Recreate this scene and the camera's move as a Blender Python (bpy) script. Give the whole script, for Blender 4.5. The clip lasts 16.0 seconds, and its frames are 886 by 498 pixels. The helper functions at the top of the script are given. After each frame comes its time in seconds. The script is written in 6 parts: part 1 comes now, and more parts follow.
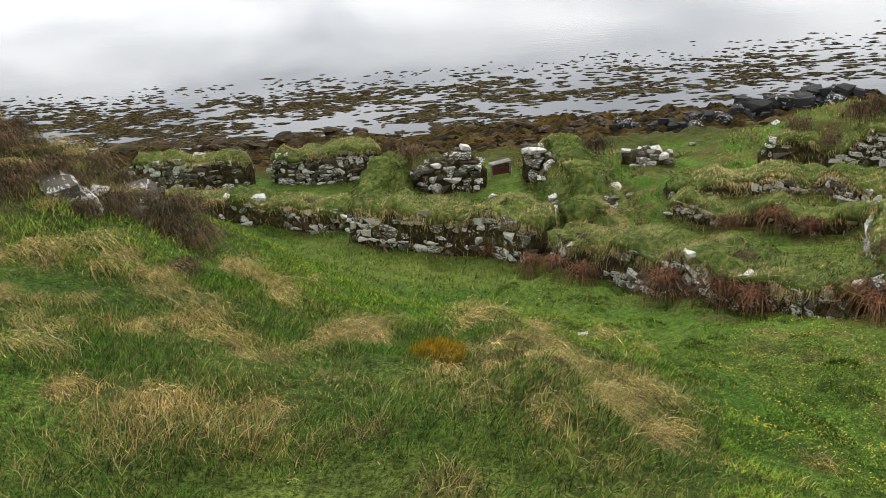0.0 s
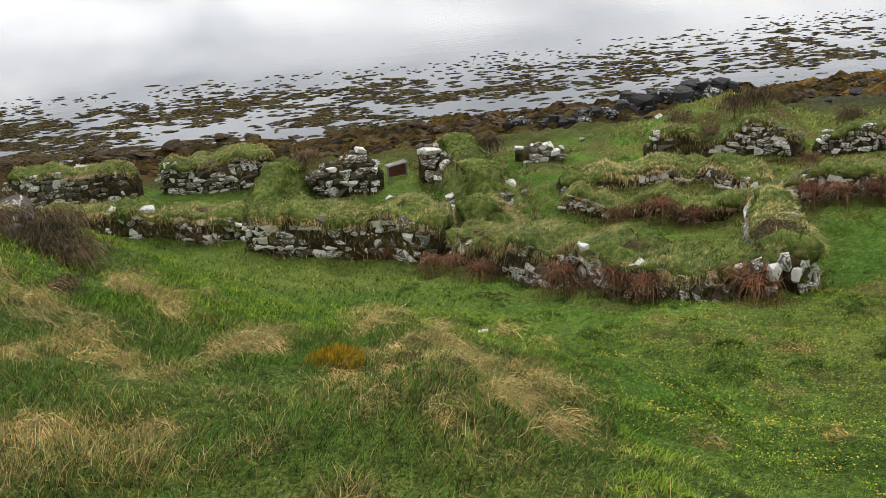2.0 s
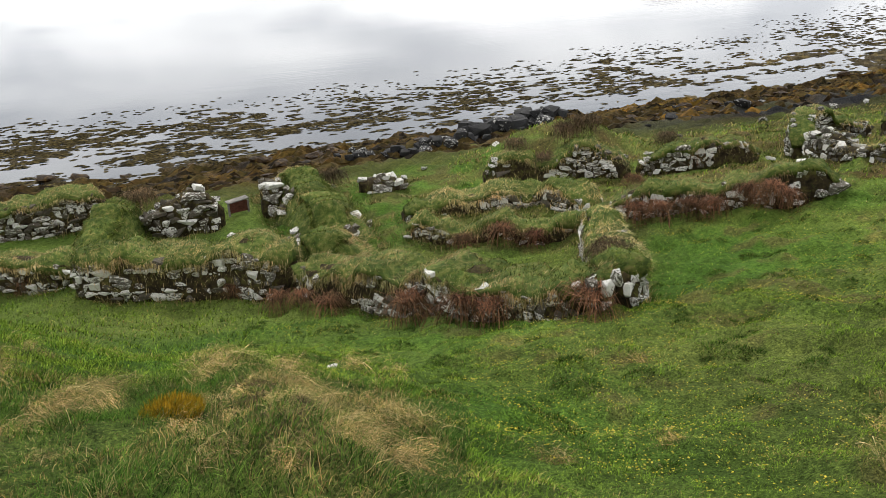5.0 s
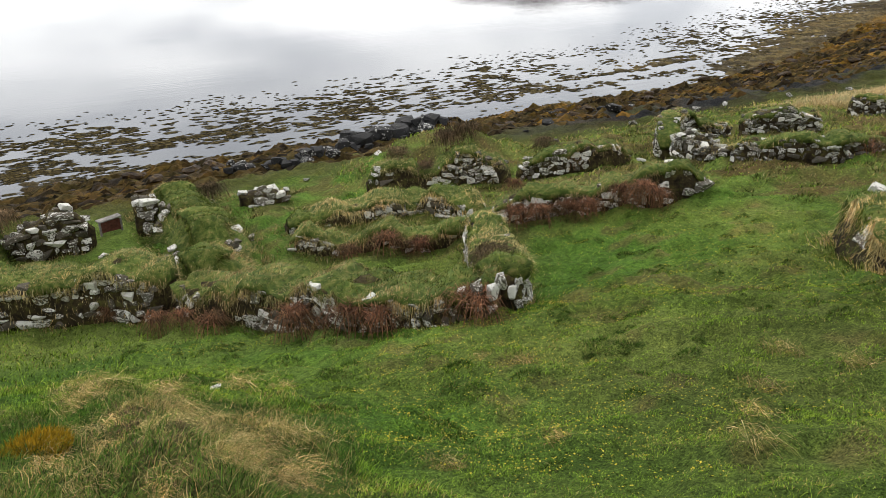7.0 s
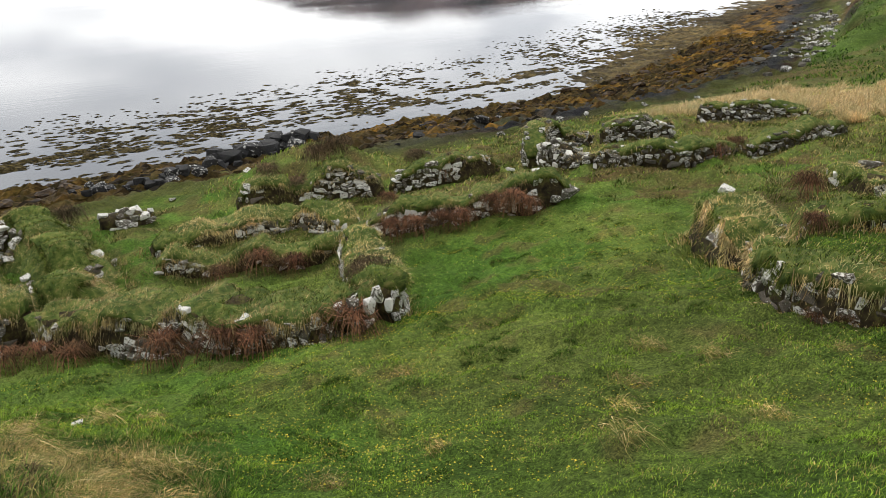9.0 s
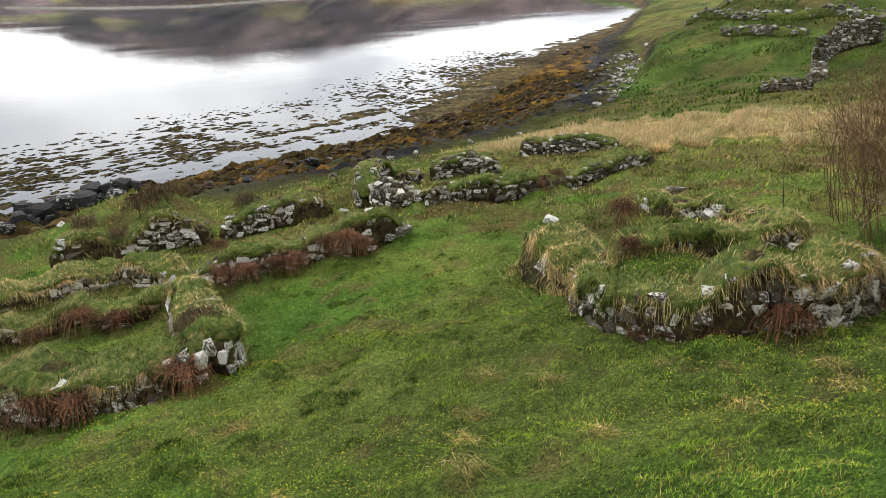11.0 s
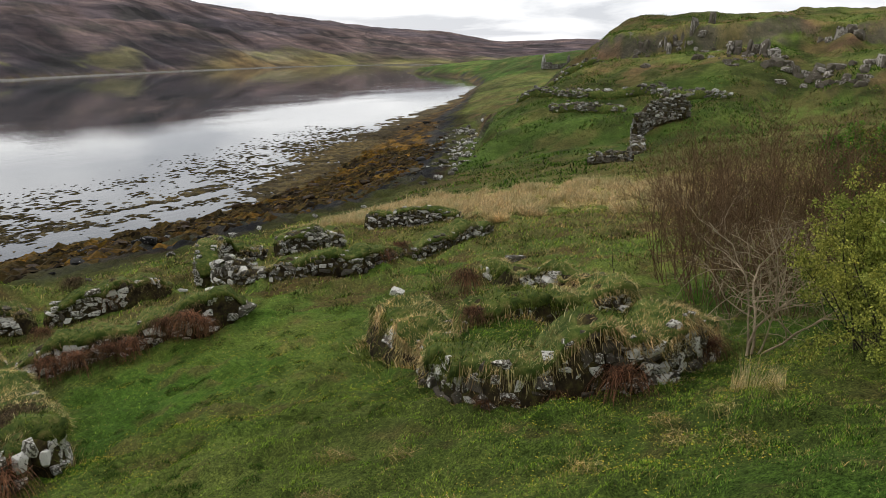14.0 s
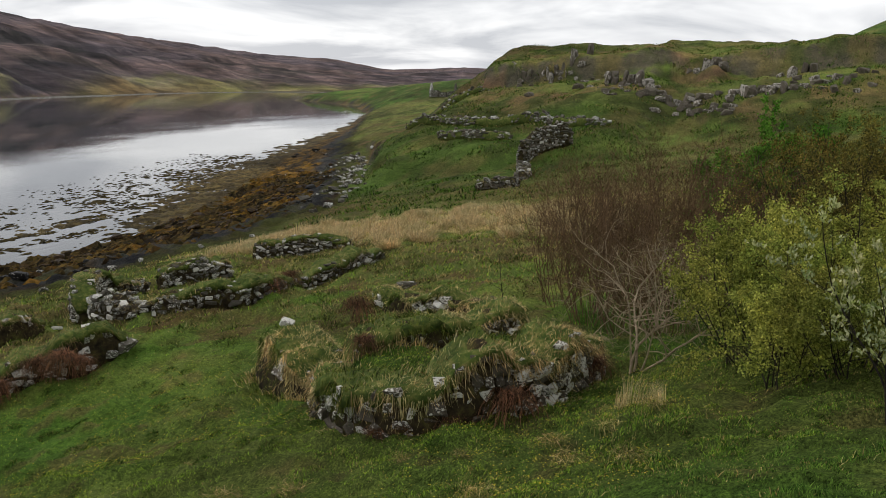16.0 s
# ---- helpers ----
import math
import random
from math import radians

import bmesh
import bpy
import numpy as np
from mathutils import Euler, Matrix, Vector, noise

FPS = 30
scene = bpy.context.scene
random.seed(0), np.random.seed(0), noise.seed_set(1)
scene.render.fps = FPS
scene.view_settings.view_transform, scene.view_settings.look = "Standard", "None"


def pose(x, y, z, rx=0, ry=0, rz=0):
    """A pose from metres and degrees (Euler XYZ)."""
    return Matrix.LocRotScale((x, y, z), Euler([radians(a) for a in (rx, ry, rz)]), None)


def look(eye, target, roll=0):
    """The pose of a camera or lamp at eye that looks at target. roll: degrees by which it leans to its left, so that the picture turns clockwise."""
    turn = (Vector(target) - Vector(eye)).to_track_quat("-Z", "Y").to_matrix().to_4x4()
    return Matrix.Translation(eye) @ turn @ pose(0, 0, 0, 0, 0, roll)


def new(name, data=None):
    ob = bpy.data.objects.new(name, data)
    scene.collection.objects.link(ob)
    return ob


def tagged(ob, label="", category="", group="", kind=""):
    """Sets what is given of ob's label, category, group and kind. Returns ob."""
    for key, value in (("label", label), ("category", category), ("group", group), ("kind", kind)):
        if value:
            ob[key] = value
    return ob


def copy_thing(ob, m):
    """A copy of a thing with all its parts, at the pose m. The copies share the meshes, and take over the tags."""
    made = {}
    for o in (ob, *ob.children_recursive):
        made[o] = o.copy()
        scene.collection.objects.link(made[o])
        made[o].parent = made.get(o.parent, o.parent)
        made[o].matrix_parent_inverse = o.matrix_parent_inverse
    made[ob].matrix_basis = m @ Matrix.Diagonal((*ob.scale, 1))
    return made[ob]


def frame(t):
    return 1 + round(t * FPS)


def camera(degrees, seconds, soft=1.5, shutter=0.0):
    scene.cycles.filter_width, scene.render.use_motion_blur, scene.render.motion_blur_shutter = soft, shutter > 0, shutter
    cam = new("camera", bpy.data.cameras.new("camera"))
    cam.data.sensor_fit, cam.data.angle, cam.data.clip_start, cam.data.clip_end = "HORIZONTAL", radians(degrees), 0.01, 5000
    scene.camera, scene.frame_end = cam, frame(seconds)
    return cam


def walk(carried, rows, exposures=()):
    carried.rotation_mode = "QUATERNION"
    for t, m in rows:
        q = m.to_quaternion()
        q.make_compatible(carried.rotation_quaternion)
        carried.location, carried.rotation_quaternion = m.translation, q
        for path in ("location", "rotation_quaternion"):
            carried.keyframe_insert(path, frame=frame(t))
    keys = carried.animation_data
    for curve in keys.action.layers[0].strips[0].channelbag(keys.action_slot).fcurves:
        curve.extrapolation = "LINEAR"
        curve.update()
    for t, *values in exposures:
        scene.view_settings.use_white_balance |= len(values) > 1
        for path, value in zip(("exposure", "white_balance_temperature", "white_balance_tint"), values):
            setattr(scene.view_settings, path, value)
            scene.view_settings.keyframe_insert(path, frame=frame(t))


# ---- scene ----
cam = camera(57.83, 16.0, soft=0.8)
# seconds, place of the eye, turn
ROWS = [
    (0.0, -0.000, -0.000, 12.500, 66.30, 3.78, -1.66),
    (0.5, 0.021, 0.016, 12.495, 66.18, 3.85, -3.69),
    (1.0, 0.046, 0.022, 12.490, 66.03, 3.83, -5.64),
    (1.5, 0.060, 0.032, 12.486, 65.90, 3.67, -7.46),
    (2.0, 0.070, 0.034, 12.488, 65.93, 3.50, -9.19),
    (2.5, 0.082, 0.038, 12.487, 66.28, 3.35, -10.94),
    (3.0, 0.093, 0.034, 12.491, 66.65, 3.07, -12.76),
    (3.5, 0.104, 0.023, 12.498, 66.92, 2.79, -14.62),
    (6.0, 0.192, 0.033, 12.488, 67.95, 1.96, -24.29),
    (6.5, 0.212, 0.035, 12.484, 67.84, 1.75, -26.47),
    (7.0, 0.220, 0.043, 12.480, 67.90, 1.49, -28.59),
    (7.5, 0.227, 0.051, 12.479, 68.21, 1.37, -30.75),
    (8.0, 0.255, 0.046, 12.470, 68.38, 1.20, -32.58),
    (8.5, 0.266, 0.042, 12.468, 68.50, 1.02, -34.65),
    (9.0, 0.281, 0.036, 12.462, 68.69, 0.65, -37.65),
    (9.5, 0.307, 0.036, 12.456, 68.84, 0.13, -41.40),
    (10.0, 0.341, 0.033, 12.453, 69.42, -0.03, -44.57),
    (12.5, 0.428, -0.001, 12.472, 74.41, 0.09, -55.10),
    (13.0, 0.436, -0.009, 12.481, 74.93, -0.31, -56.70),
    (13.5, 0.434, -0.019, 12.488, 75.76, -0.56, -58.59),
    (14.0, 0.441, -0.026, 12.490, 76.64, -0.68, -60.58),
    (14.5, 0.451, -0.036, 12.496, 77.35, -0.67, -62.42),
    (15.0, 0.472, -0.046, 12.495, 77.92, -0.65, -64.44),
    (15.5, 0.472, -0.062, 12.505, 78.34, -0.75, -66.51),
    (16.0, 0.474, -0.069, 12.502, 78.65, -1.05, -68.35),
]
EXPOSURES = [(0.0, 0.6), (7.0, 0.52), (9.0, 0.5), (10.0, 0.8), (12.5, -0.02), (13.5, -0.1), (14.5, -0.08), (15.5, -0.14), (16.0, -0.32)]
walk(cam, [(t, pose(x, y, z, rx, ry, rz)) for t, x, y, z, rx, ry, rz in ROWS], EXPOSURES)

# ---- sky, sun ----
world = bpy.data.worlds.new("overcast_sky")
scene.world = world
world.use_nodes = True
wn, wl = world.node_tree.nodes, world.node_tree.links
wn.clear()
sky = wn.new("ShaderNodeTexSky")
sky.sky_type, sky.sun_disc = "NISHITA", False
SUN_ELEVATION, SUN_TURN = radians(42), radians(15)
sky.sun_elevation, sky.sun_rotation = SUN_ELEVATION, SUN_TURN
sky.altitude, sky.air_density, sky.dust_density = 20, 1.0, 2.0
clear = wn.new("ShaderNodeVectorMath")
clear.operation = "SCALE"
clear.inputs["Scale"].default_value = 0.09
wl.new(sky.outputs[0], clear.inputs[0])
way = wn.new("ShaderNodeTexCoord")
split = wn.new("ShaderNodeSeparateXYZ")
wl.new(way.outputs["Generated"], split.inputs[0])
rise = wn.new("ShaderNodeMath")
rise.operation = "MAXIMUM"
rise.inputs[1].default_value = 0.0
wl.new(split.outputs[2], rise.inputs[0])
lift = wn.new("ShaderNodeMath")
lift.operation = "ADD"
lift.inputs[1].default_value = 0.12
wl.new(rise.outputs[0], lift.inputs[0])
flat = wn.new("ShaderNodeCombineXYZ")
for axis in (0, 1):
    ratio = wn.new("ShaderNodeMath")
    ratio.operation = "DIVIDE"
    wl.new(split.outputs[axis], ratio.inputs[0])
    wl.new(lift.outputs[0], ratio.inputs[1])
    wl.new(ratio.outputs[0], flat.inputs[axis])
cloud = wn.new("ShaderNodeTexNoise")
cloud.inputs["Scale"].default_value, cloud.inputs["Detail"].default_value = 0.75, 7.0
cloud.inputs["Roughness"].default_value, cloud.inputs["Distortion"].default_value = 0.55, 0.4
wl.new(flat.outputs[0], cloud.inputs["Vector"])
ramp = wn.new("ShaderNodeValToRGB")
ramp.color_ramp.elements[0].position, ramp.color_ramp.elements[0].color = 0.4, (0.7, 0.72, 0.77, 1)
ramp.color_ramp.elements[1].position, ramp.color_ramp.elements[1].color = 0.62, (1.27, 1.27, 1.28, 1)
wl.new(cloud.outputs[0], ramp.inputs[0])
blend = wn.new("ShaderNodeMixRGB")
blend.inputs[0].default_value = 0.88
wl.new(clear.outputs[0], blend.inputs[1])
wl.new(ramp.outputs[0], blend.inputs[2])
# the cloud is thinner and brighter low over the loch
low = wn.new("ShaderNodeMapRange")
low.inputs[1].default_value, low.inputs[2].default_value, low.inputs[3].default_value, low.inputs[4].default_value = 0.0, 0.14, 1.18, 0.98
wl.new(rise.outputs[0], low.inputs[0])
# and brighter round the hidden sun
toward_sun = wn.new("ShaderNodeVectorMath")
toward_sun.operation = "DOT_PRODUCT"
toward_sun.inputs[1].default_value = (math.sin(SUN_TURN) * math.cos(SUN_ELEVATION), math.cos(SUN_TURN) * math.cos(SUN_ELEVATION), math.sin(SUN_ELEVATION))
wl.new(way.outputs["Generated"], toward_sun.inputs[0])
halo = wn.new("ShaderNodeMapRange")
halo.inputs[1].default_value, halo.inputs[2].default_value, halo.inputs[3].default_value, halo.inputs[4].default_value = 0.55, 1.0, 1.0, 1.28
wl.new(toward_sun.outputs["Value"], halo.inputs[0])
light = wn.new("ShaderNodeMath")
light.operation = "MULTIPLY"
wl.new(low.outputs[0], light.inputs[0])
wl.new(halo.outputs[0], light.inputs[1])
glow = wn.new("ShaderNodeVectorMath")
glow.operation = "SCALE"
wl.new(blend.outputs[0], glow.inputs[0])
wl.new(light.outputs[0], glow.inputs["Scale"])
back = wn.new("ShaderNodeBackground")
back.inputs["Strength"].default_value = 1.05
wl.new(glow.outputs[0], back.inputs[0])
wl.new(back.outputs[0], wn.new("ShaderNodeOutputWorld").inputs[0])

sun = new("sun", bpy.data.lights.new("sun", "SUN"))
sun.data.energy, sun.data.angle, sun.data.color = 1.2, radians(12), (1.0, 0.96, 0.9)
sun.matrix_world = look((0, 0, 60), (-60 * math.sin(SUN_TURN) / math.tan(SUN_ELEVATION), -60 * math.cos(SUN_TURN) / math.tan(SUN_ELEVATION), 0))

# ---- materials ----
def material(name, roughness=0.9, specular=0.3):
    m = bpy.data.materials.new(name)
    m.use_nodes = True
    b = m.node_tree.nodes["Principled BSDF"]
    b.inputs["Roughness"].default_value = roughness
    b.inputs["Specular IOR Level"].default_value = specular
    return m, m.node_tree.nodes, m.node_tree.links, b


def noise_node(n, l, scale, detail=4.0, vector=None, rough=0.6):
    t = n.new("ShaderNodeTexNoise")
    t.inputs["Scale"].default_value, t.inputs["Detail"].default_value, t.inputs["Roughness"].default_value = scale, detail, rough
    if vector is not None:
        l.new(vector, t.inputs["Vector"])
    return t.outputs[0]


def ramp_node(n, l, source, stops):
    r = n.new("ShaderNodeValToRGB")
    while len(r.color_ramp.elements) < len(stops):
        r.color_ramp.elements.new(0.5)
    for e, (p, c) in zip(r.color_ramp.elements, stops):
        e.position, e.color = p, (*c, 1) if len(c) == 3 else (c[0],) * 3 + (1,)
    l.new(source, r.inputs[0])
    return r.outputs[0]


def mixed(n, l, kind, fac, a, b):
    m = n.new("ShaderNodeMixRGB")
    m.blend_type = kind
    for k, v in enumerate((fac, a, b)):
        if isinstance(v, (int, float)):
            m.inputs[k].default_value = v
        elif isinstance(v, tuple):
            m.inputs[k].default_value = (*v, 1)
        else:
            l.new(v, m.inputs[k])
    return m.outputs[0]


def bumped(n, l, b, source, strength, distance):
    k = n.new("ShaderNodeBump")
    k.inputs["Strength"].default_value, k.inputs["Distance"].default_value = strength, distance
    l.new(source, k.inputs["Height"])
    l.new(k.outputs[0], b.inputs["Normal"])


def place_node(n, kind="Position"):
    return n.new("ShaderNodeNewGeometry").outputs[kind]


def ground_material():
    m, n, l, b = material("grass_and_shore", 0.95, 0.05)
    zone = n.new("ShaderNodeAttribute")
    zone.attribute_name = "zone"
    wet = n.new("ShaderNodeAttribute")
    wet.attribute_name = "wet"
    at = place_node(n)
    fine = noise_node(n, l, 9.0, 6, at, 0.7)
    mid = noise_node(n, l, 0.9, 5, at)
    big = noise_node(n, l, 0.035, 8, at, 0.7)
    c = mixed(n, l, "MULTIPLY", 1.0, zone.outputs["Color"], ramp_node(n, l, fine, [(0.25, (0.35, 0.35, 0.35)), (0.5, (1, 1, 1)), (0.75, (1.7, 1.6, 1.4))]))
    c = mixed(n, l, "MULTIPLY", 1.0, c, ramp_node(n, l, mid, [(0.3, (0.7, 0.75, 0.7)), (0.7, (1.25, 1.2, 1.2))]))
    lying = n.new("ShaderNodeMapping")
    lying.inputs["Scale"].default_value = (0.012, 0.012, 0.16)
    l.new(at, lying.inputs[0])
    c = mixed(n, l, "MULTIPLY", 1.0, c, ramp_node(n, l, noise_node(n, l, 1.0, 7, lying.outputs[0], 0.7), [(0.34, (0.48, 0.48, 0.5)), (0.5, (0.95, 0.95, 0.95)), (0.66, (1.5, 1.45, 1.35))]))
    c = mixed(n, l, "MULTIPLY", 1.0, c, ramp_node(n, l, big, [(0.3, (0.72, 0.7, 0.72)), (0.7, (1.25, 1.25, 1.2))]))
    rough = n.new("ShaderNodeMapRange")
    rough.inputs[3].default_value, rough.inputs[4].default_value = 0.95, 0.7
    l.new(wet.outputs["Fac"], rough.inputs[0])
    l.new(rough.outputs[0], b.inputs["Roughness"])
    speck = noise_node(n, l, 38.0, 3, at, 0.75)
    c = mixed(n, l, "MULTIPLY", 1.0, c, ramp_node(n, l, speck, [(0.34, (0.35, 0.4, 0.3)), (0.5, (1.15, 1.15, 1.1)), (0.66, (2.2, 2.1, 1.9))]))
    l.new(c, b.inputs["Base Color"])
    both = n.new("ShaderNodeMath")
    l.new(fine, both.inputs[0])
    l.new(speck, both.inputs[1])
    bumped(n, l, b, both.outputs[0], 1.0, 0.05)
    return m


def water_material():
    m, n, l, b = material("loch_water", 0.03, 0.5)
    b.inputs["Base Color"].default_value = (0.03, 0.036, 0.04, 1)
    b.inputs["IOR"].default_value = 1.33
    at = place_node(n)
    stretch = n.new("ShaderNodeMapping")
    stretch.inputs["Scale"].default_value = (0.35, 1.6, 1)
    stretch.inputs["Rotation"].default_value = (0, 0, radians(-14))
    l.new(at, stretch.inputs[0])
    ripples = noise_node(n, l, 0.8, 3, stretch.outputs[0])
    patches = ramp_node(n, l, noise_node(n, l, 0.03, 3, stretch.outputs[0]), [(0.42, (0.1, 0.1, 0.1)), (0.62, (1, 1, 1))])
    bumped(n, l, b, mixed(n, l, "MULTIPLY", 1.0, ripples, patches), 0.22, 0.045)
    return m


def stone_material(name, dark, light, lichen, amount, green=0.25):
    """Weathered basalt with pale lichen and some moss."""
    m, n, l, b = material(name, 0.9, 0.3)
    at = n.new("ShaderNodeTexCoord").outputs["Object"]
    which = n.new("ShaderNodeObjectInfo").outputs["Random"]
    shift = n.new("ShaderNodeVectorMath")
    shift.operation = "ADD"
    l.new(at, shift.inputs[0])
    wide = n.new("ShaderNodeMath")
    wide.operation = "MULTIPLY"
    wide.inputs[1].default_value = 60.0
    l.new(which, wide.inputs[0])
    l.new(wide.outputs[0], shift.inputs[1])
    at = shift.outputs[0]
    grain = noise_node(n, l, 22.0, 5, at, 0.7)
    patch = noise_node(n, l, 5.5, 6, at, 0.62)
    c = ramp_node(n, l, grain, [(0.3, dark), (0.7, light)])
    moss = ramp_node(n, l, noise_node(n, l, 3.1, 4, at), [(0.52, (0,)), (0.62, (green,))])
    c = mixed(n, l, "MIX", moss, c, (0.05, 0.055, 0.018))
    # some stones carry much more lichen than others
    shy = n.new("ShaderNodeMapRange")
    shy.inputs[3].default_value, shy.inputs[4].default_value = -0.12 + amount, 0.14 + amount
    l.new(which, shy.inputs[0])
    push = n.new("ShaderNodeMath")
    l.new(patch, push.inputs[0])
    l.new(shy.outputs[0], push.inputs[1])
    white = ramp_node(n, l, push.outputs[0], [(0.55, (0,)), (0.60, (1,))])
    c = mixed(n, l, "MIX", white, c, mixed(n, l, "MIX", ramp_node(n, l, grain, [(0.35, (0,)), (0.65, (1,))]), tuple(v * 0.72 for v in lichen), lichen))
    l.new(c, b.inputs["Base Color"])
    bumped(n, l, b, grain, 0.7, 0.02)
    return m


def plant_material(name, low, high, other=None, attribute="dry", through_light=0.12, clump=9.0):
    """Blades and leaves: two tints by island, a third by the attribute."""
    m, n, l, b = material(name, 0.9, 0.06)
    which = n.new("ShaderNodeNewGeometry").outputs["Random Per Island"]
    c = ramp_node(n, l, which, [(0.1, low), (0.9, high)])
    if other:
        a = n.new("ShaderNodeAttribute")
        a.attribute_name = attribute
        straw = ramp_node(n, l, which, [(0.0, (other[0] * 0.3, other[1] * 0.25, other[2] * 0.2)), (0.45, (other[0] * 0.75, other[1] * 0.68, other[2] * 0.55)), (1.0, other)])
        c = mixed(n, l, "MIX", a.outputs["Fac"], c, straw)
    each = n.new("ShaderNodeObjectInfo").outputs["Random"]
    c = mixed(n, l, "MULTIPLY", 1.0, c, ramp_node(n, l, each, [(0.0, (0.6, 0.6, 0.6)), (1.0, (1.25, 1.25, 1.25))]))
    # clumps of lighter and darker tone: shade between tufts is put into the colour
    at = place_node(n)
    c = mixed(n, l, "MULTIPLY", 1.0, c, ramp_node(n, l, noise_node(n, l, clump, 4, at, 0.75), [(0.32, (0.3, 0.34, 0.3)), (0.5, (0.9, 0.9, 0.9)), (0.68, (1.6, 1.5, 1.35))]))
    c = mixed(n, l, "MULTIPLY", 1.0, c, ramp_node(n, l, noise_node(n, l, 1.1, 3, at), [(0.3, (0.72, 0.85, 0.75)), (0.7, (1.3, 1.15, 1.15))]))
    l.new(c, b.inputs["Base Color"])
    if through_light:
        t = n.new("ShaderNodeBsdfTranslucent")
        l.new(c, t.inputs[0])
        x = n.new("ShaderNodeMixShader")
        x.inputs[0].default_value = through_light
        l.new(b.outputs[0], x.inputs[1])
        l.new(t.outputs[0], x.inputs[2])
        l.new(x.outputs[0], n["Material Output"].inputs[0])
    return m


def mottled(name, stops, scale, roughness=0.9, relief=0.02, specular=0.1):
    m, n, l, b = material(name, roughness, specular)
    at = place_node(n)
    grain = noise_node(n, l, scale, 6, at, 0.65)
    wide = noise_node(n, l, scale * 0.14, 3, at)
    c = ramp_node(n, l, grain, stops)
    c = mixed(n, l, "MULTIPLY", 1.0, c, ramp_node(n, l, wide, [(0.3, (0.65, 0.65, 0.65)), (0.7, (1.3, 1.3, 1.3))]))
    l.new(c, b.inputs["Base Color"])
    bumped(n, l, b, grain, 0.8, relief)
    return m


GROUND = ground_material()
WATER = water_material()
STONE = stone_material("lichened_stone", (0.024, 0.02, 0.015), (0.15, 0.125, 0.092), (0.66, 0.64, 0.57), 0.02, 0.45)
PALE_STONE = stone_material("pale_lichened_stone", (0.045, 0.04, 0.03), (0.2, 0.18, 0.14), (0.7, 0.68, 0.61), 0.1, 0.25)
WHITE_STONE = stone_material("white_stone", (0.12, 0.12, 0.11), (0.3, 0.3, 0.28), (0.6, 0.6, 0.56), 0.08, 0.1)
BLACK_ROCK = stone_material("black_shore_rock", (0.006, 0.006, 0.006), (0.03, 0.029, 0.028), (0.42, 0.41, 0.37), -0.1, 0.1)
FAR_STONE = stone_material("grey_field_stone", (0.026, 0.023, 0.018), (0.13, 0.115, 0.09), (0.55, 0.54, 0.49), 0.0, 0.5)
CRAG_STONE = stone_material("crag_rock", (0.035, 0.028, 0.02), (0.17, 0.145, 0.11), (0.4, 0.37, 0.32), -0.03, 0.6)
BOULDER_STONE = stone_material("boulder_stone", (0.028, 0.025, 0.02), (0.12, 0.105, 0.085), (0.5, 0.48, 0.43), -0.02)
EARTH = mottled("earth_and_moss", [(0.3, (0.01, 0.008, 0.006)), (0.5, (0.038, 0.028, 0.014)), (0.62, (0.075, 0.065, 0.02)), (0.78, (0.11, 0.1, 0.03))], 5.0, 0.95, 0.05)
TURF = mottled("turf", [(0.25, (0.03, 0.035, 0.01)), (0.42, (0.05, 0.08, 0.015)), (0.56, (0.11, 0.13, 0.03)), (0.74, (0.26, 0.2, 0.075))], 6.0, 0.95, 0.06)
WEED_ROCK = mottled("weed_covered_rock", [(0.3, (0.008, 0.006, 0.004)), (0.55, (0.035, 0.02, 0.007)), (0.75, (0.12, 0.07, 0.012))], 4.0, 0.7, 0.06)
GRASS = plant_material("grass_blades", (0.034, 0.07, 0.009), (0.36, 0.55, 0.065), (0.78, 0.6, 0.3))
# darker green of the slope; also painted as shade beside the shrubs
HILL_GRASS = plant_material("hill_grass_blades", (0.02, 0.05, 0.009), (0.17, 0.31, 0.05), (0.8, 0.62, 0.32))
SWARD = plant_material("hummock_grass", (0.012, 0.034, 0.005), (0.12, 0.22, 0.032), (0.5, 0.4, 0.18))
STRAW_GRASS = plant_material("tussock_straw", (0.08, 0.085, 0.02), (0.26, 0.25, 0.07), (0.85, 0.65, 0.36))
FRINGE = plant_material("turf_grass", (0.018, 0.032, 0.006), (0.18, 0.23, 0.045), (0.82, 0.68, 0.4), clump=5.0)
FERN = plant_material("dead_fern", (0.03, 0.017, 0.011), (0.27, 0.14, 0.08), None, "dry", 0.1)
RUSH = plant_material("pale_rushes", (0.52, 0.41, 0.2), (0.85, 0.7, 0.42), None, "dry", 0.2)
HEATHER = plant_material("heather_twigs", (0.035, 0.025, 0.013), (0.2, 0.145, 0.085), None, "dry", 0.0)
MOSS = plant_material("yellow_moss", (0.3, 0.21, 0.015), (0.62, 0.43, 0.04), None, "dry", 0.1)
PETAL = plant_material("buttercup_petals", (0.5, 0.42, 0.04), (0.65, 0.55, 0.08), None, "dry", 0.2)
BARK = mottled("grey_bark", [(0.3, (0.2, 0.15, 0.095)), (0.7, (0.5, 0.4, 0.27))], 14.0, 0.9, 0.01)
BROWN_BARK = mottled("red_brown_bark", [(0.3, (0.055, 0.035, 0.019)), (0.7, (0.23, 0.145, 0.075))], 10.0, 0.9, 0.01)
DARK_BARK = mottled("dark_bark", [(0.3, (0.018, 0.015, 0.012)), (0.7, (0.06, 0.05, 0.04))], 12.0, 0.9, 0.01)
LEAF_LIME = plant_material("young_leaves", (0.19, 0.22, 0.045), (0.52, 0.55, 0.13), None, "dry", 0.35)
